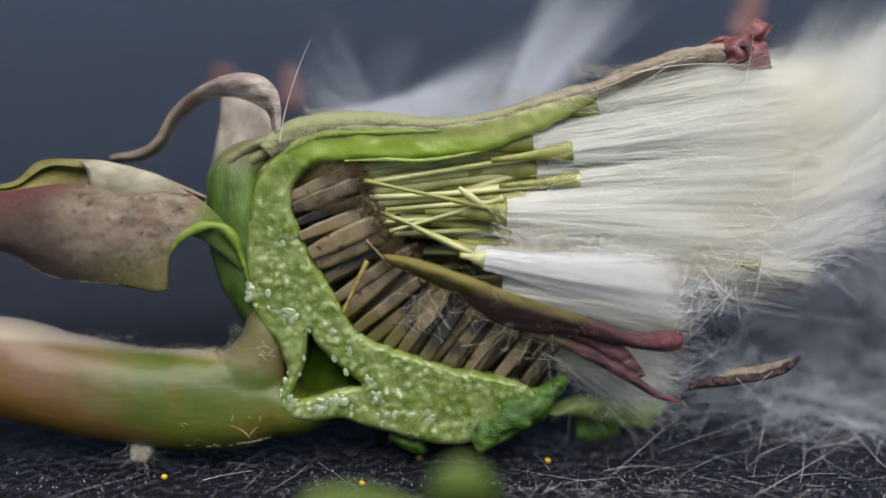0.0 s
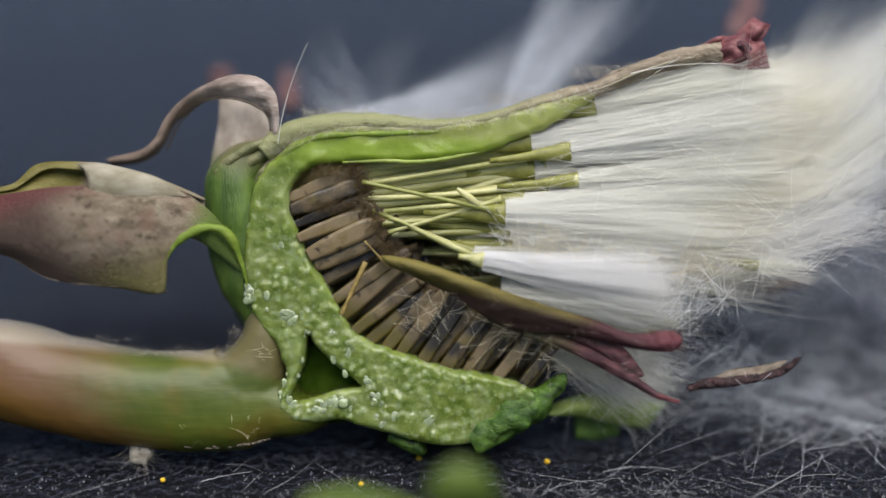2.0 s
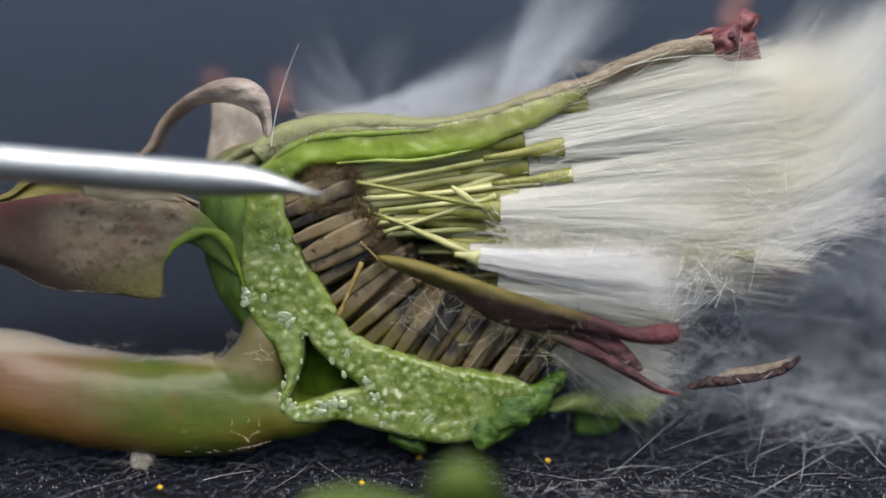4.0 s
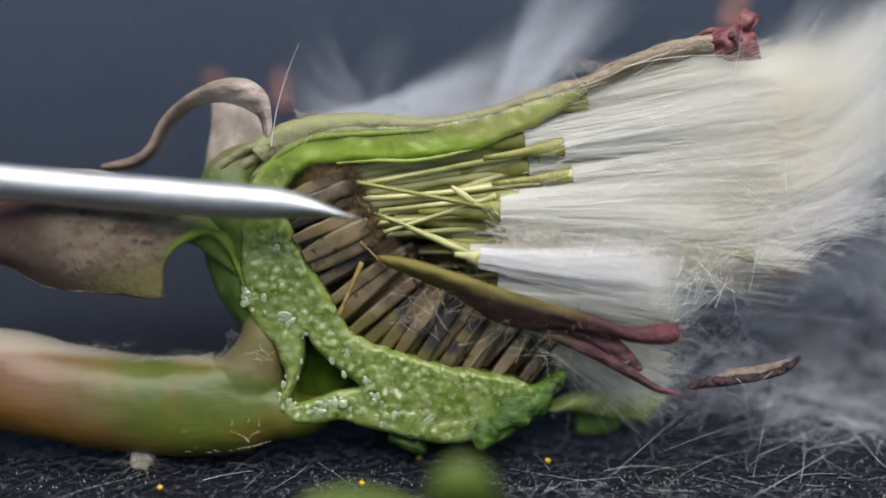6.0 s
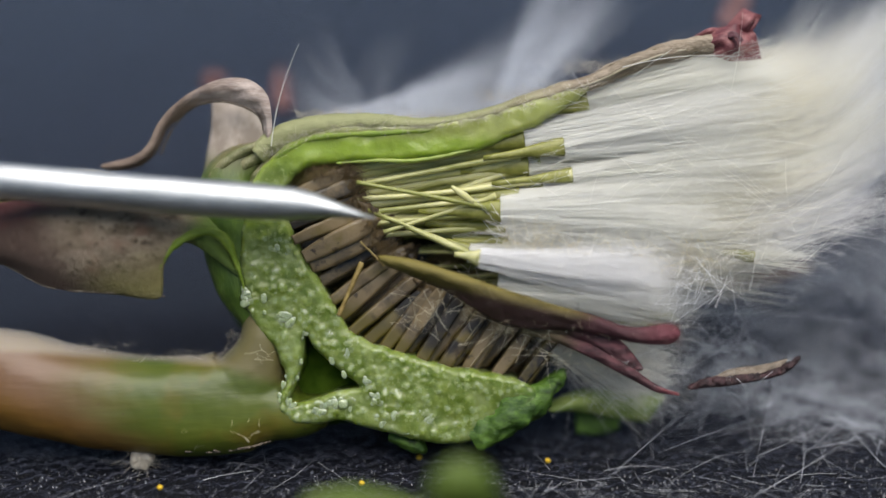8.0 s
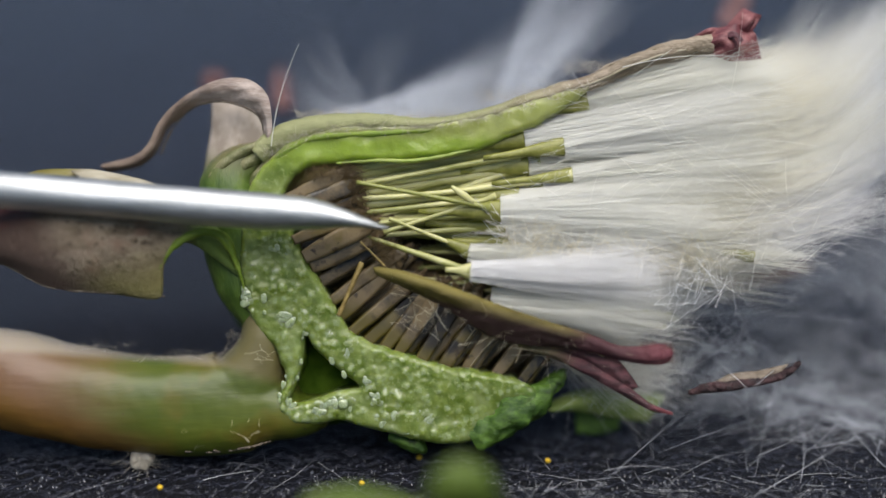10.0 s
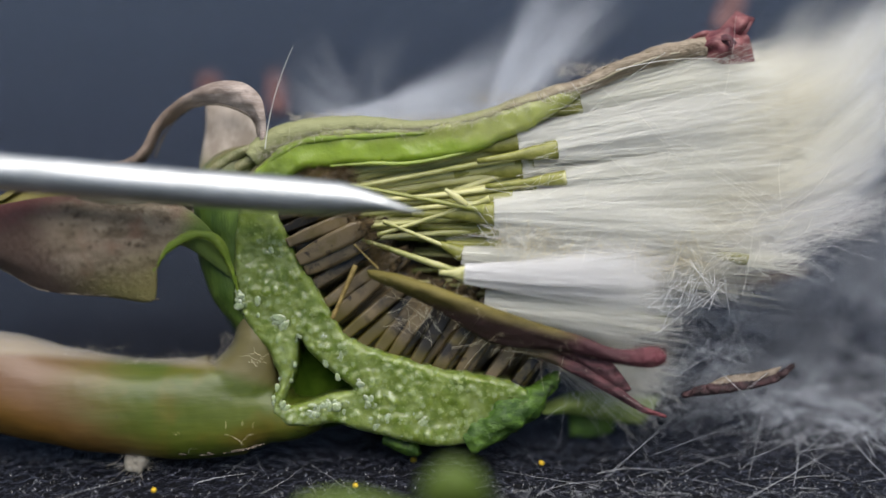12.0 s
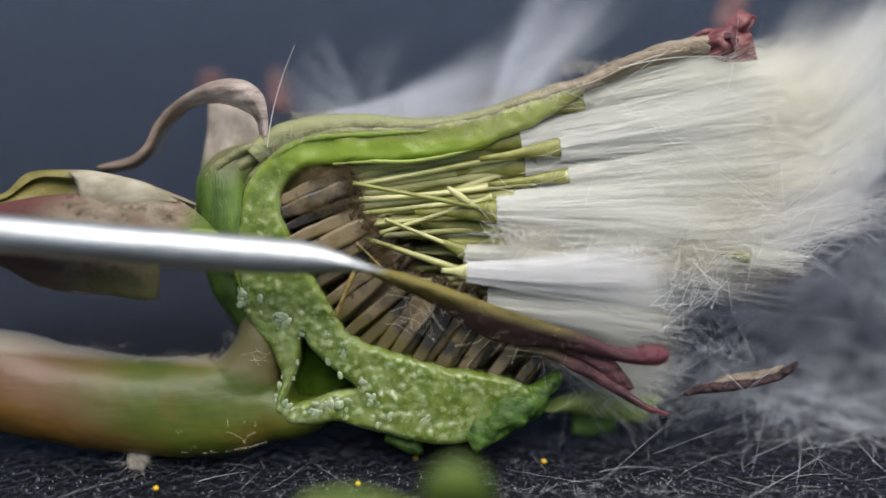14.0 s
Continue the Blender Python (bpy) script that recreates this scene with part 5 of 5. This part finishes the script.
part("skin_fuzz", tangle([(-3.64, 14.88, -1.6, 1.54, 0.13, 1.4), (0.48, 14.67, -1.6, 2.32, 0.13, 1.4), (4.84, 15.5, -1.4, 1.8, 0.26, 1.2), (8.66, 16.67, -1.2, 1.53, 0.26, 0.8)], 900, 0.4, rng, radius=0.008, curl=0.8), M_FUZZ, flower)
edge_line = spline([(-6.0, 13.05), (-5.2, 13.5), (-4.2, 13.8), (-2.5, 13.98), (-1, 13.95), (0.5, 13.95), (2, 14.1), (3.5, 14.4), (5.2, 14.85), (7, 15.3), (8.2, 15.6)], 16)
part("down", tangle([(u, v + 0.1, 0.08, 0.5, 0.18, 0.05) for u, v in edge_line], 900, 0.3, rng, radius=0.006, curl=0.8, flat=0.2), M_FUZZ, flower, "pale down on the bract")
part("stem_thread", tangle([(-8.62, 0.93, 0.72, 1.73, 0.54, 0.03), (-6.57, 4.28, 0.35, 0.4, 0.4, 0.05)], 16, 0.5, rng, radius=0.010, flat=0.03, curl=1.3), M_GOLD, flower)
part("ragged_skin", sheet([[(-14.2, 0.62, -0.45), (-13.0, 0.34, -0.4), (-11.6, 0.14, -0.35), (-10.2, 0.06, -0.3), (-8.8, 0.02, -0.3), (-7.6, 0.12, -0.35), (-6.6, 0.3, -0.4)],
                           [(-14.2, 0.5, -0.5), (-13.0, 0.2, -0.5), (-11.6, 0.0, -0.45), (-10.2, -0.1, -0.4), (-8.8, -0.13, -0.4), (-7.6, 0.0, -0.45), (-6.6, 0.2, -0.5)]], 120, 6, 0.05, [(0.25, 0.4), (0.2, 0.15)]), M_EDGE, flower, "ragged pale skin along the stem")
part("stem_lint", join(tangle([(-12.4, -0.4, -0.8, 0.4, 0.3, 0.4)], 160, 0.6, rng, radius=0.009, curl=1.6),
                       *[(blob(0.3, (1.0, 1.1, 0.8), 0.5, k)[0] + np.array([-12.4 + 0.22 * (k % 3 - 1), -0.35 - 0.2 * (k // 3), -0.8]), blob(0.3)[1]) for k in range(5)]), M_FUZZ, flower)


# ---- beads of milky sap and wet grains on the cut flesh ----
def beads():
    r = np.random.default_rng(3)
    shapes = [mesh("sap", blob(1, (1, 1, 0.5), 0.35, s, 9, 14), M_LATEX) for s in range(4)]

    rim = ring(HOLLOW, 60)

    def put(name, data, u, v, w, size, long=1.0, turn=0.0):
        if border(np.array([[u, v]]), rim)[2][0]:
            return
        ob = part(name, data, None, flower)
        ob.matrix_basis = pose(u * 0.001, v * 0.001, w * 0.001, 0, 0, turn) @ Matrix.Diagonal((size * long, size, size * 0.8, 1))

    # runs of sap: along the hollow's edge, on the bar below it and on the bract's lower rim
    runs = [[(-4.8, 5.3, 0, 0.2, 0.1), (-5.1, 4.6, 0.02, 0.17, 0.11), (-5.3, 3.9, 0, 0.28, 0.12), (-5.48, 3.3, -0.02, 0.2, 0.11), (-5.65, 2.75, 0, 0.28, 0.12)],
            [(-5.85, 2.5, 0, 0.2, 0.1), (-5.9, 2.1, 0.04, 0.26, 0.11), (-5.7, 1.7, 0.04, 0.34, 0.12), (-5.4, 1.5, 0, 0.2, 0.1)],
            [(-4.55, 1.35, -0.02, 0.2, 0.07), (-4.2, 1.71, 0.04, 0.37, 0.11), (-3.75, 1.81, 0.05, 0.4, 0.11), (-3.2, 1.96, 0.05, 0.37, 0.11), (-2.8, 2.1, 0, 0.2, 0.09)],
            [(-2.6, 1.3, -0.02, 0.25, 0.07), (-2, 1.16, 0.05, 0.3, 0.1), (-1.25, 0.91, 0.05, 0.35, 0.11), (-0.45, 0.76, 0.05, 0.3, 0.1), (0.12, 0.65, 0, 0.15, 0.07)],
            [(-7.54, 7.05, 0.08, 0.2, 0.07), (-7.33, 6.75, 0.12, 0.32, 0.11), (-7.09, 6.5, 0.08, 0.17, 0.07)],
            [(-5.79, 6.2, 0.06, 0.22, 0.09), (-5.63, 5.81, 0.12, 0.32, 0.11), (-5.6, 5.35, 0.04, 0.15, 0.07)],
            [(-6.34, 7.4, 0.06, 0.2, 0.07), (-6.14, 7.15, 0.1, 0.27, 0.09), (-5.99, 6.85, 0.04, 0.15, 0.07)],
            [(-1.9, 2.21, 0.06, 0.22, 0.09), (-1.74, 1.91, 0.1, 0.25, 0.1), (-1.55, 1.66, 0.04, 0.12, 0.06)],
            [(-2.25, 3.3, 0.02, 0.12, 0.06), (-2.2, 2.91, 0.06, 0.2, 0.09), (-2.25, 2.45, 0.02, 0.12, 0.06)]]
    for run in runs:
        line = spline(run, 60)
        for k in range(6 + 3 * len(run)):
            u, v, w, wide, _ = line[int(r.integers(60))]
            put("sap_bead", shapes[int(r.integers(4))], u + r.normal(0, 0.45) * wide, v + r.normal(0, 0.45) * wide, w + r.uniform(-0.14, -0.05), wide * r.uniform(0.28, 0.6), r.uniform(1.0, 2.0), r.uniform(0, 180))
    spots = [(-6.62, 6.71, 0.2, 0.13), (-4.99, 5.16, 0.1, 0.16), (-2.99, 4.21, 0.1, 0.14), (-3.69, 3.91, 0.1, 0.15), (-0.99, 1.35, 0.15, 0.16), (0.05, 1.46, 0.1, 0.16), (0.5, 1.09, 0.1, 0.2),
             (-6.79, 9.2, 0.1, 0.15), (-7.11, 8.2, 0.1, 0.16), (-5.99, 8.95, 0.1, 0.14), (-3.87, 4.96, 0.1, 0.13), (-3.19, 3.21, 0.1, 0.12)]
    for u, v, w, s in spots:
        put("sap_bead", shapes[int(r.integers(4))], u, v, w - 0.14, s, r.uniform(1.1, 1.9), r.uniform(40, 110))
        put("sap_bead", shapes[int(r.integers(4))], u + r.normal(0, 0.3), v + r.normal(0, 0.3), w - 0.14, s * 0.7, r.uniform(1.0, 1.6), r.uniform(0, 180))


beads()

# ---- loose things on the foam ----
rng = np.random.default_rng(41)


def lint(name, label, places, n, length, radius, rise, mat, curl=0.3):
    """Fibres lying on the foam round places of (x, y, dx, dy)."""
    b = np.array(places, float)
    k = rng.integers(0, len(b), n)
    st = np.column_stack([b[k, 0] + rng.uniform(-1, 1, n) * b[k, 2], b[k, 1] + rng.uniform(-1, 1, n) * b[k, 3], rng.uniform(0.03, rise, n)])
    a = rng.uniform(0, 2 * math.pi, n)
    w = np.column_stack([np.cos(a), np.sin(a) * 0.8, rng.normal(0, 0.04 + 0.05 * rise, n)])
    ob = part(name, strands(st, unit(w), rng.uniform(0.3, 1.2, n) * length, np.column_stack([rng.normal(0, curl, (n, 2)), np.zeros(n)]), rng.uniform(0.6, 1.3, n) * radius, 6, 0.015, rng), mat)
    return tagged(ob, label, "fibres", kind="stuff")


lint("lint", "fine pale bristle bits strewn on dark foam", [(*(6.55, -4.36), 5, 0.8), (*(11.44, -4.55), 6, 0.8)], 60, 1.1, 0.010, 0.12, M_LINT)


def loose_bristle(x, y, length, rise, radius, label, heading=None):
    """One bristle lying on or leaning over the foam."""
    a = rng.uniform(0, 2 * math.pi) if heading is None else radians(heading)
    way = unit(np.array([math.cos(a), 0.8 * math.sin(a), rise]))
    bend = np.array([rng.normal(0, 0.25), rng.normal(0, 0.25), -0.6 * rise])
    ob = new("loose_bristle", mesh("loose_bristle", strands([(0, 0, 0)], [way], [length], [bend], [radius], 8, 0.015, rng), M_LINT))
    ob.matrix_basis = pose(x * 0.001, y * 0.001, 0.00004)
    tagged(ob, label, "bristle", "bristles strewn on the foam")


for (x, y), dx, dy, n in (((7.86, -3.75), 6, 1.2, 14), ((14.15, -3.51), 5, 1.6, 12), ((-2.10, -3.51), 8, 1.5, 9), ((-13.35, -3.51), 6, 1.6, 9)):
    for k in range(n):
        loose_bristle(x + rng.uniform(-dx, dx), y + rng.uniform(-dy, dy), rng.uniform(0.8, 3.2), 0.03, 0.011, "short pale bristle lying on dark foam")
for k in range(11):
    x, y = (15.55, -1.01)
    loose_bristle(x + rng.uniform(-6, 6), y + rng.uniform(-2, 2), rng.uniform(5, 10), rng.uniform(0.1, 0.35), 0.011, "long pale bristle leaning over dark foam")
for x, y, length, heading in ((13.4, -4.9, 8.0, 42), (7.2, -2.8, 3.6, 28), (-0.2, -3.6, 1.6, 30), (-10.6, -3.6, 2.0, 35)):
    loose_bristle(x, y, length, 0.05, 0.02, "long pale bristle leaning over dark foam", heading)
lint("fluff", "blurred drift of pale bristles on foam", [(17, 9, 8, 6), (24, 14, 8, 6)], 230, 8.0, 0.017, 6.5, M_BLUECAST, 0.6)

lint("low_fluff", "low drift of fine pale bristles on foam", [(21, 7, 5, 3), (17, 4, 4, 3)], 120, 6.0, 0.014, 2.4, M_BLUECAST, 0.5)

lint("low_fluff", "low drift of fine pale bristles on foam", [(19, 1.5, 3.5, 1.5)], 130, 4.5, 0.012, 1.6, M_BLUECAST, 0.5)


def pollen(m):
    ob = new("pollen_grain", mesh("pollen_grain", blob(0.13, (1, 1, 0.9), 0.2, 4), M_POLLEN))
    ob.matrix_basis = m
    return tagged(ob, "tiny yellow pollen grain on dark foam", "pollen", "pollen grains on the foam")


grain = pollen(pose(*[v * 0.001 for v in (*(-12.35, -3.37), 0.08)]))
for x, y in ((4.75, -1.93), (-3.57, -3.89), (-14.15, 1.33), (-1.08, -1.63)):
    copy_thing(grain, pose(x * 0.001, y * 0.001, 0.00008))

# dry scrap of a bract
SCRAP = pose(*[v * 0.001 for v in (13.35, -1.22, 3.91)], 90 - LEAN, 0, 0)
scrap = thing("dry_scrap", "shrivelled dark red scrap of bract caught in bristles", "bract scrap", SCRAP)
part("blade", sheet([[(-2.35, -0.36, 0), (-1.6, -0.02, 0.1), (-0.6, 0.10, 0.1), (0.4, 0.20, 0.1), (1.4, 0.38, 0), (2.1, 0.66, 0), (2.62, 1.0, 0)],
                     [(-2.4, -0.46, 0.1), (-1.6, -0.32, 0.3), (-0.6, -0.20, 0.3), (0.4, -0.06, 0.3), (1.4, 0.12, 0.2), (2.1, 0.44, 0.2), (2.68, 0.92, 0.1)],
                     [(-2.35, -0.52, 0), (-1.6, -0.44, 0.1), (-0.6, -0.34, 0.1), (0.4, -0.16, 0.1), (1.4, 0.02, 0), (2.1, 0.30, 0), (2.66, 0.84, 0)]], 90, 18, 0.14, [(0.20, 0.5), (0.16, 0.2), (0.07, 0.1)]), M_SCRAP, scrap)
part("papery_edge", sheet([[(-1.9, -0.28, 0.1), (-0.6, 0.02, 0.2), (0.6, 0.15, 0.2), (1.9, 0.52, 0.1)], [(-1.6, -0.14, 0), (-0.5, 0.24, 0.05), (0.7, 0.36, 0.05), (2.05, 0.7, 0)],
                           [(-1.3, -0.06, -0.1), (-0.3, 0.40, -0.2), (0.8, 0.52, -0.2), (2.2, 0.84, -0.1)]], 40, 12, 0.05, [(0.2, 0.5), (0.1, 0.2)]), M_EDGE, scrap, "pale papery edge")
part("wisps", tangle([(-0.4, 0.15, -0.3, 1.2, 0.18, 0.3), (1.0, 0.4, -0.3, 0.9, 0.2, 0.3)], 70, 0.9, rng, radius=0.006, lean=(0.8, 0.2, 0), curl=0.6), M_LINT, scrap)
part("prop_bristles", strands([(1.6, 0.2, 0), (1.7, 0.2, 0), (-1.0, -0.3, 0), (2.2, 0.5, 0), (0.2, -0.2, 0)], unit(np.array([[-0.25, -1, 0.1], [0.5, -1, 0.2], [-0.3, -1, -0.3], [0.7, -0.6, 0.3], [0.2, -1, -0.4]])),
                              [5.5, 5.0, 3.0, 4.0, 3.2], [(0, 0, 0)] * 5, [0.011] * 5, 6), M_LINT, scrap)


# ---- the needle ----
def needle():
    ob = thing("needle", "slim bright steel dissecting needle with a slanted point", "needle", pose(0, 0, 0))
    R = 0.80
    path = [(0, 0, 0, 0.03, 0.04), (-0.5, 0.10, 0, 0.11, 0.2), (-1.2, 0.25, 0, 0.25, 0.36), (-2.0, 0.42, 0, 0.42, 0.50), (-2.9, 0.56, 0, 0.60, 0.64), (-3.9, 0.64, 0, 0.72, 0.74),
            (-6, 0.78, 0, R, R), (-12, 1.26, 0, R, R), (-40, 3.68, 0, R * 1.05, R * 1.05), (-90, 8.28, 0, R * 1.1, R * 1.1)]
    part("shaft", sweep(path, 140, 32, 2.0, [(0.015, 0.8)]), M_STEEL, ob)
    part("handle", sweep([(-72, 6.5, 0, 1.0, 1.0), (-73, 6.6, 0, 2.6, 2.6), (-90, 8.2, 0, 3.4, 3.4), (-140, 12.7, 0, 3.6, 3.6), (-175, 15.9, 0, 2.6, 2.6)], 40, 24, 2), M_SCRAP, ob, "turned dark wooden handle")
    return ob


tool = needle()

TIPS = [(0.0, (-9.88, -7.71, 29.36)), (1.85, (-9.32, -7.96, 28.66)), (2.0, (-7.46, -7.28, 24.68)), (2.1, (-5.94, -6.62, 20.65)),
    (2.2, (-4.52, -7.26, 15.97)), (2.3, (-4.88, -6.31, 14.19)), (2.4, (-4.73, -5.78, 11.26)),
    (2.5, (-4.22, -4.69, 11.33)), (2.6, (-4.31, -4.71, 11.29)), (2.7, (-4.65, -4.42, 12.08)),
    (2.8, (-5.15, -3.92, 13.44)), (2.9, (-5.35, -2.72, 13.82)), (3.0, (-4.53, -2.21, 13.76)),
    (3.1, (-4.53, -2.32, 13.45)), (3.2, (-4.68, -2.29, 13.54)), (5.3, (-4.98, -1.60, 11.05)),
    (5.4, (-4.67, -1.55, 11.19)), (5.5, (-4.43, -1.51, 11.30)), (5.6, (-3.83, -1.39, 11.62)),
    (5.8, (-3.49, -1.31, 11.84)), (6.0, (-3.63, -1.43, 11.53)), (6.2, (-4.67, -1.51, 11.30)),
    (6.4, (-6.02, -1.49, 11.35)), (6.5, (-6.16, -1.61, 11.03)), (6.6, (-6.67, -1.65, 10.92)),
    (6.8, (-5.75, -1.80, 11.07)), (7.0, (-3.84, -2.01, 11.37)), (7.1, (-3.46, -1.95, 11.55)),
    (7.2, (-3.05, -1.87, 11.78)), (7.3, (-2.78, -1.69, 11.67)), (7.5, (-2.78, -1.66, 11.76)),
    (7.7, (-2.88, -1.67, 11.46)), (7.9, (-2.97, -1.68, 11.41)), (8.1, (-2.73, -1.57, 11.73)),
    (8.2, (-2.78, -1.60, 11.64)), (9.2, (-2.98, -1.54, 11.21)), (10.3, (-2.15, -1.46, 10.85)),
    (10.5, (-2.75, -1.61, 10.44)), (10.7, (-3.26, -1.68, 10.24)), (10.9, (-3.78, -1.73, 10.69)),
    (11.0, (-3.62, -1.66, 11.48)), (11.1, (-2.83, -2.56, 11.34)), (11.3, (-1.94, -2.85, 12.01)),
    (11.5, (-0.89, -3.25, 10.91)), (11.6, (-0.35, -3.30, 10.78)), (11.7, (-0.07, -2.67, 11.03)),
    (11.8, (-0.12, -2.47, 11.58)), (11.9, (-0.40, -2.42, 11.71)), (12.0, (-0.55, -1.88, 12.03)),
    (12.1, (-0.12, -1.79, 12.28)), (12.2, (0.14, -2.12, 12.53)), (12.3, (-0.02, -2.82, 12.09)),
    (12.4, (-0.35, -3.81, 10.82)), (12.5, (-0.58, -4.08, 10.10)), (12.6, (-1.11, -4.23, 9.68)),
    (12.7, (-1.06, -4.29, 9.51)), (12.8, (-1.75, -3.76, 9.50)), (12.9, (-2.19, -3.34, 9.77)),
    (13.0, (-2.06, -2.77, 10.18)), (13.1, (-2.37, -2.66, 10.49)), (13.2, (-2.47, -2.40, 10.60)),
    (13.3, (-2.26, -2.31, 10.85)), (13.4, (-1.78, -2.26, 10.98)), (13.5, (-1.78, -2.25, 11.03)),
    (13.6, (-1.97, -2.44, 10.51)), (13.7, (-1.72, -3.11, 9.83)), (13.8, (-1.96, -3.22, 9.52)),
    (13.9, (-2.10, -3.22, 9.52)), (14.0, (-2.15, -3.14, 9.74))]


def motions():
    turn = [(0, 0.0), (1.3, 0.0), (1.7, 0.06), (2.0, 0.25), (2.2, 0.75), (2.45, 1.63), (2.7, 1.63), (14.0, 1.63)]
    walk(flower, [(t, REST @ pose(0, 0, 0, 0, 0, a)) for t, a in turn])
    walk(tool, [(t, pose(x * 0.001, y * 0.001, z * 0.001, 90 - LEAN, 0, 0)) for t, (x, y, z) in TIPS])
    # what the needle pushes aside: (part, pivot, slide, degrees)
    for ob, (px, py), (dx, dy), a in ((loose_seed, (2.95, 8.2, 0)[:2], (-0.40, -0.57), 5.0), (blade, (-1.5, 8.3, 0)[:2], (-0.22, -0.50), -1.7),
                                      (prong, (4.75, 5.08, 0)[:2], (-0.20, -0.62), -1.8), (loose_tuft, (3.55, 6.75, 0)[:2], (-0.32, -0.60), -0.6)):
        moved = pose((px + dx) * 0.001, (py + dy) * 0.001, 0, 0, 0, a) @ pose(-px * 0.001, -py * 0.001, 0)
        walk(ob, [(0, pose(0, 0, 0)), (8.6, pose(0, 0, 0)), (9.6, moved), (14.0, moved)])
    low = Matrix.Translation((0.00005, 0, -0.00025)) @ SCRAP
    walk(scrap, [(0, SCRAP), (8.6, SCRAP), (9.6, low), (14.0, low)])
    here = grain.matrix_basis.copy()
    there = Matrix.Translation((0, -0.0009, 0)) @ here
    walk(grain, [(0, here), (1.8, here), (2.45, there), (14.0, there)])


motions()
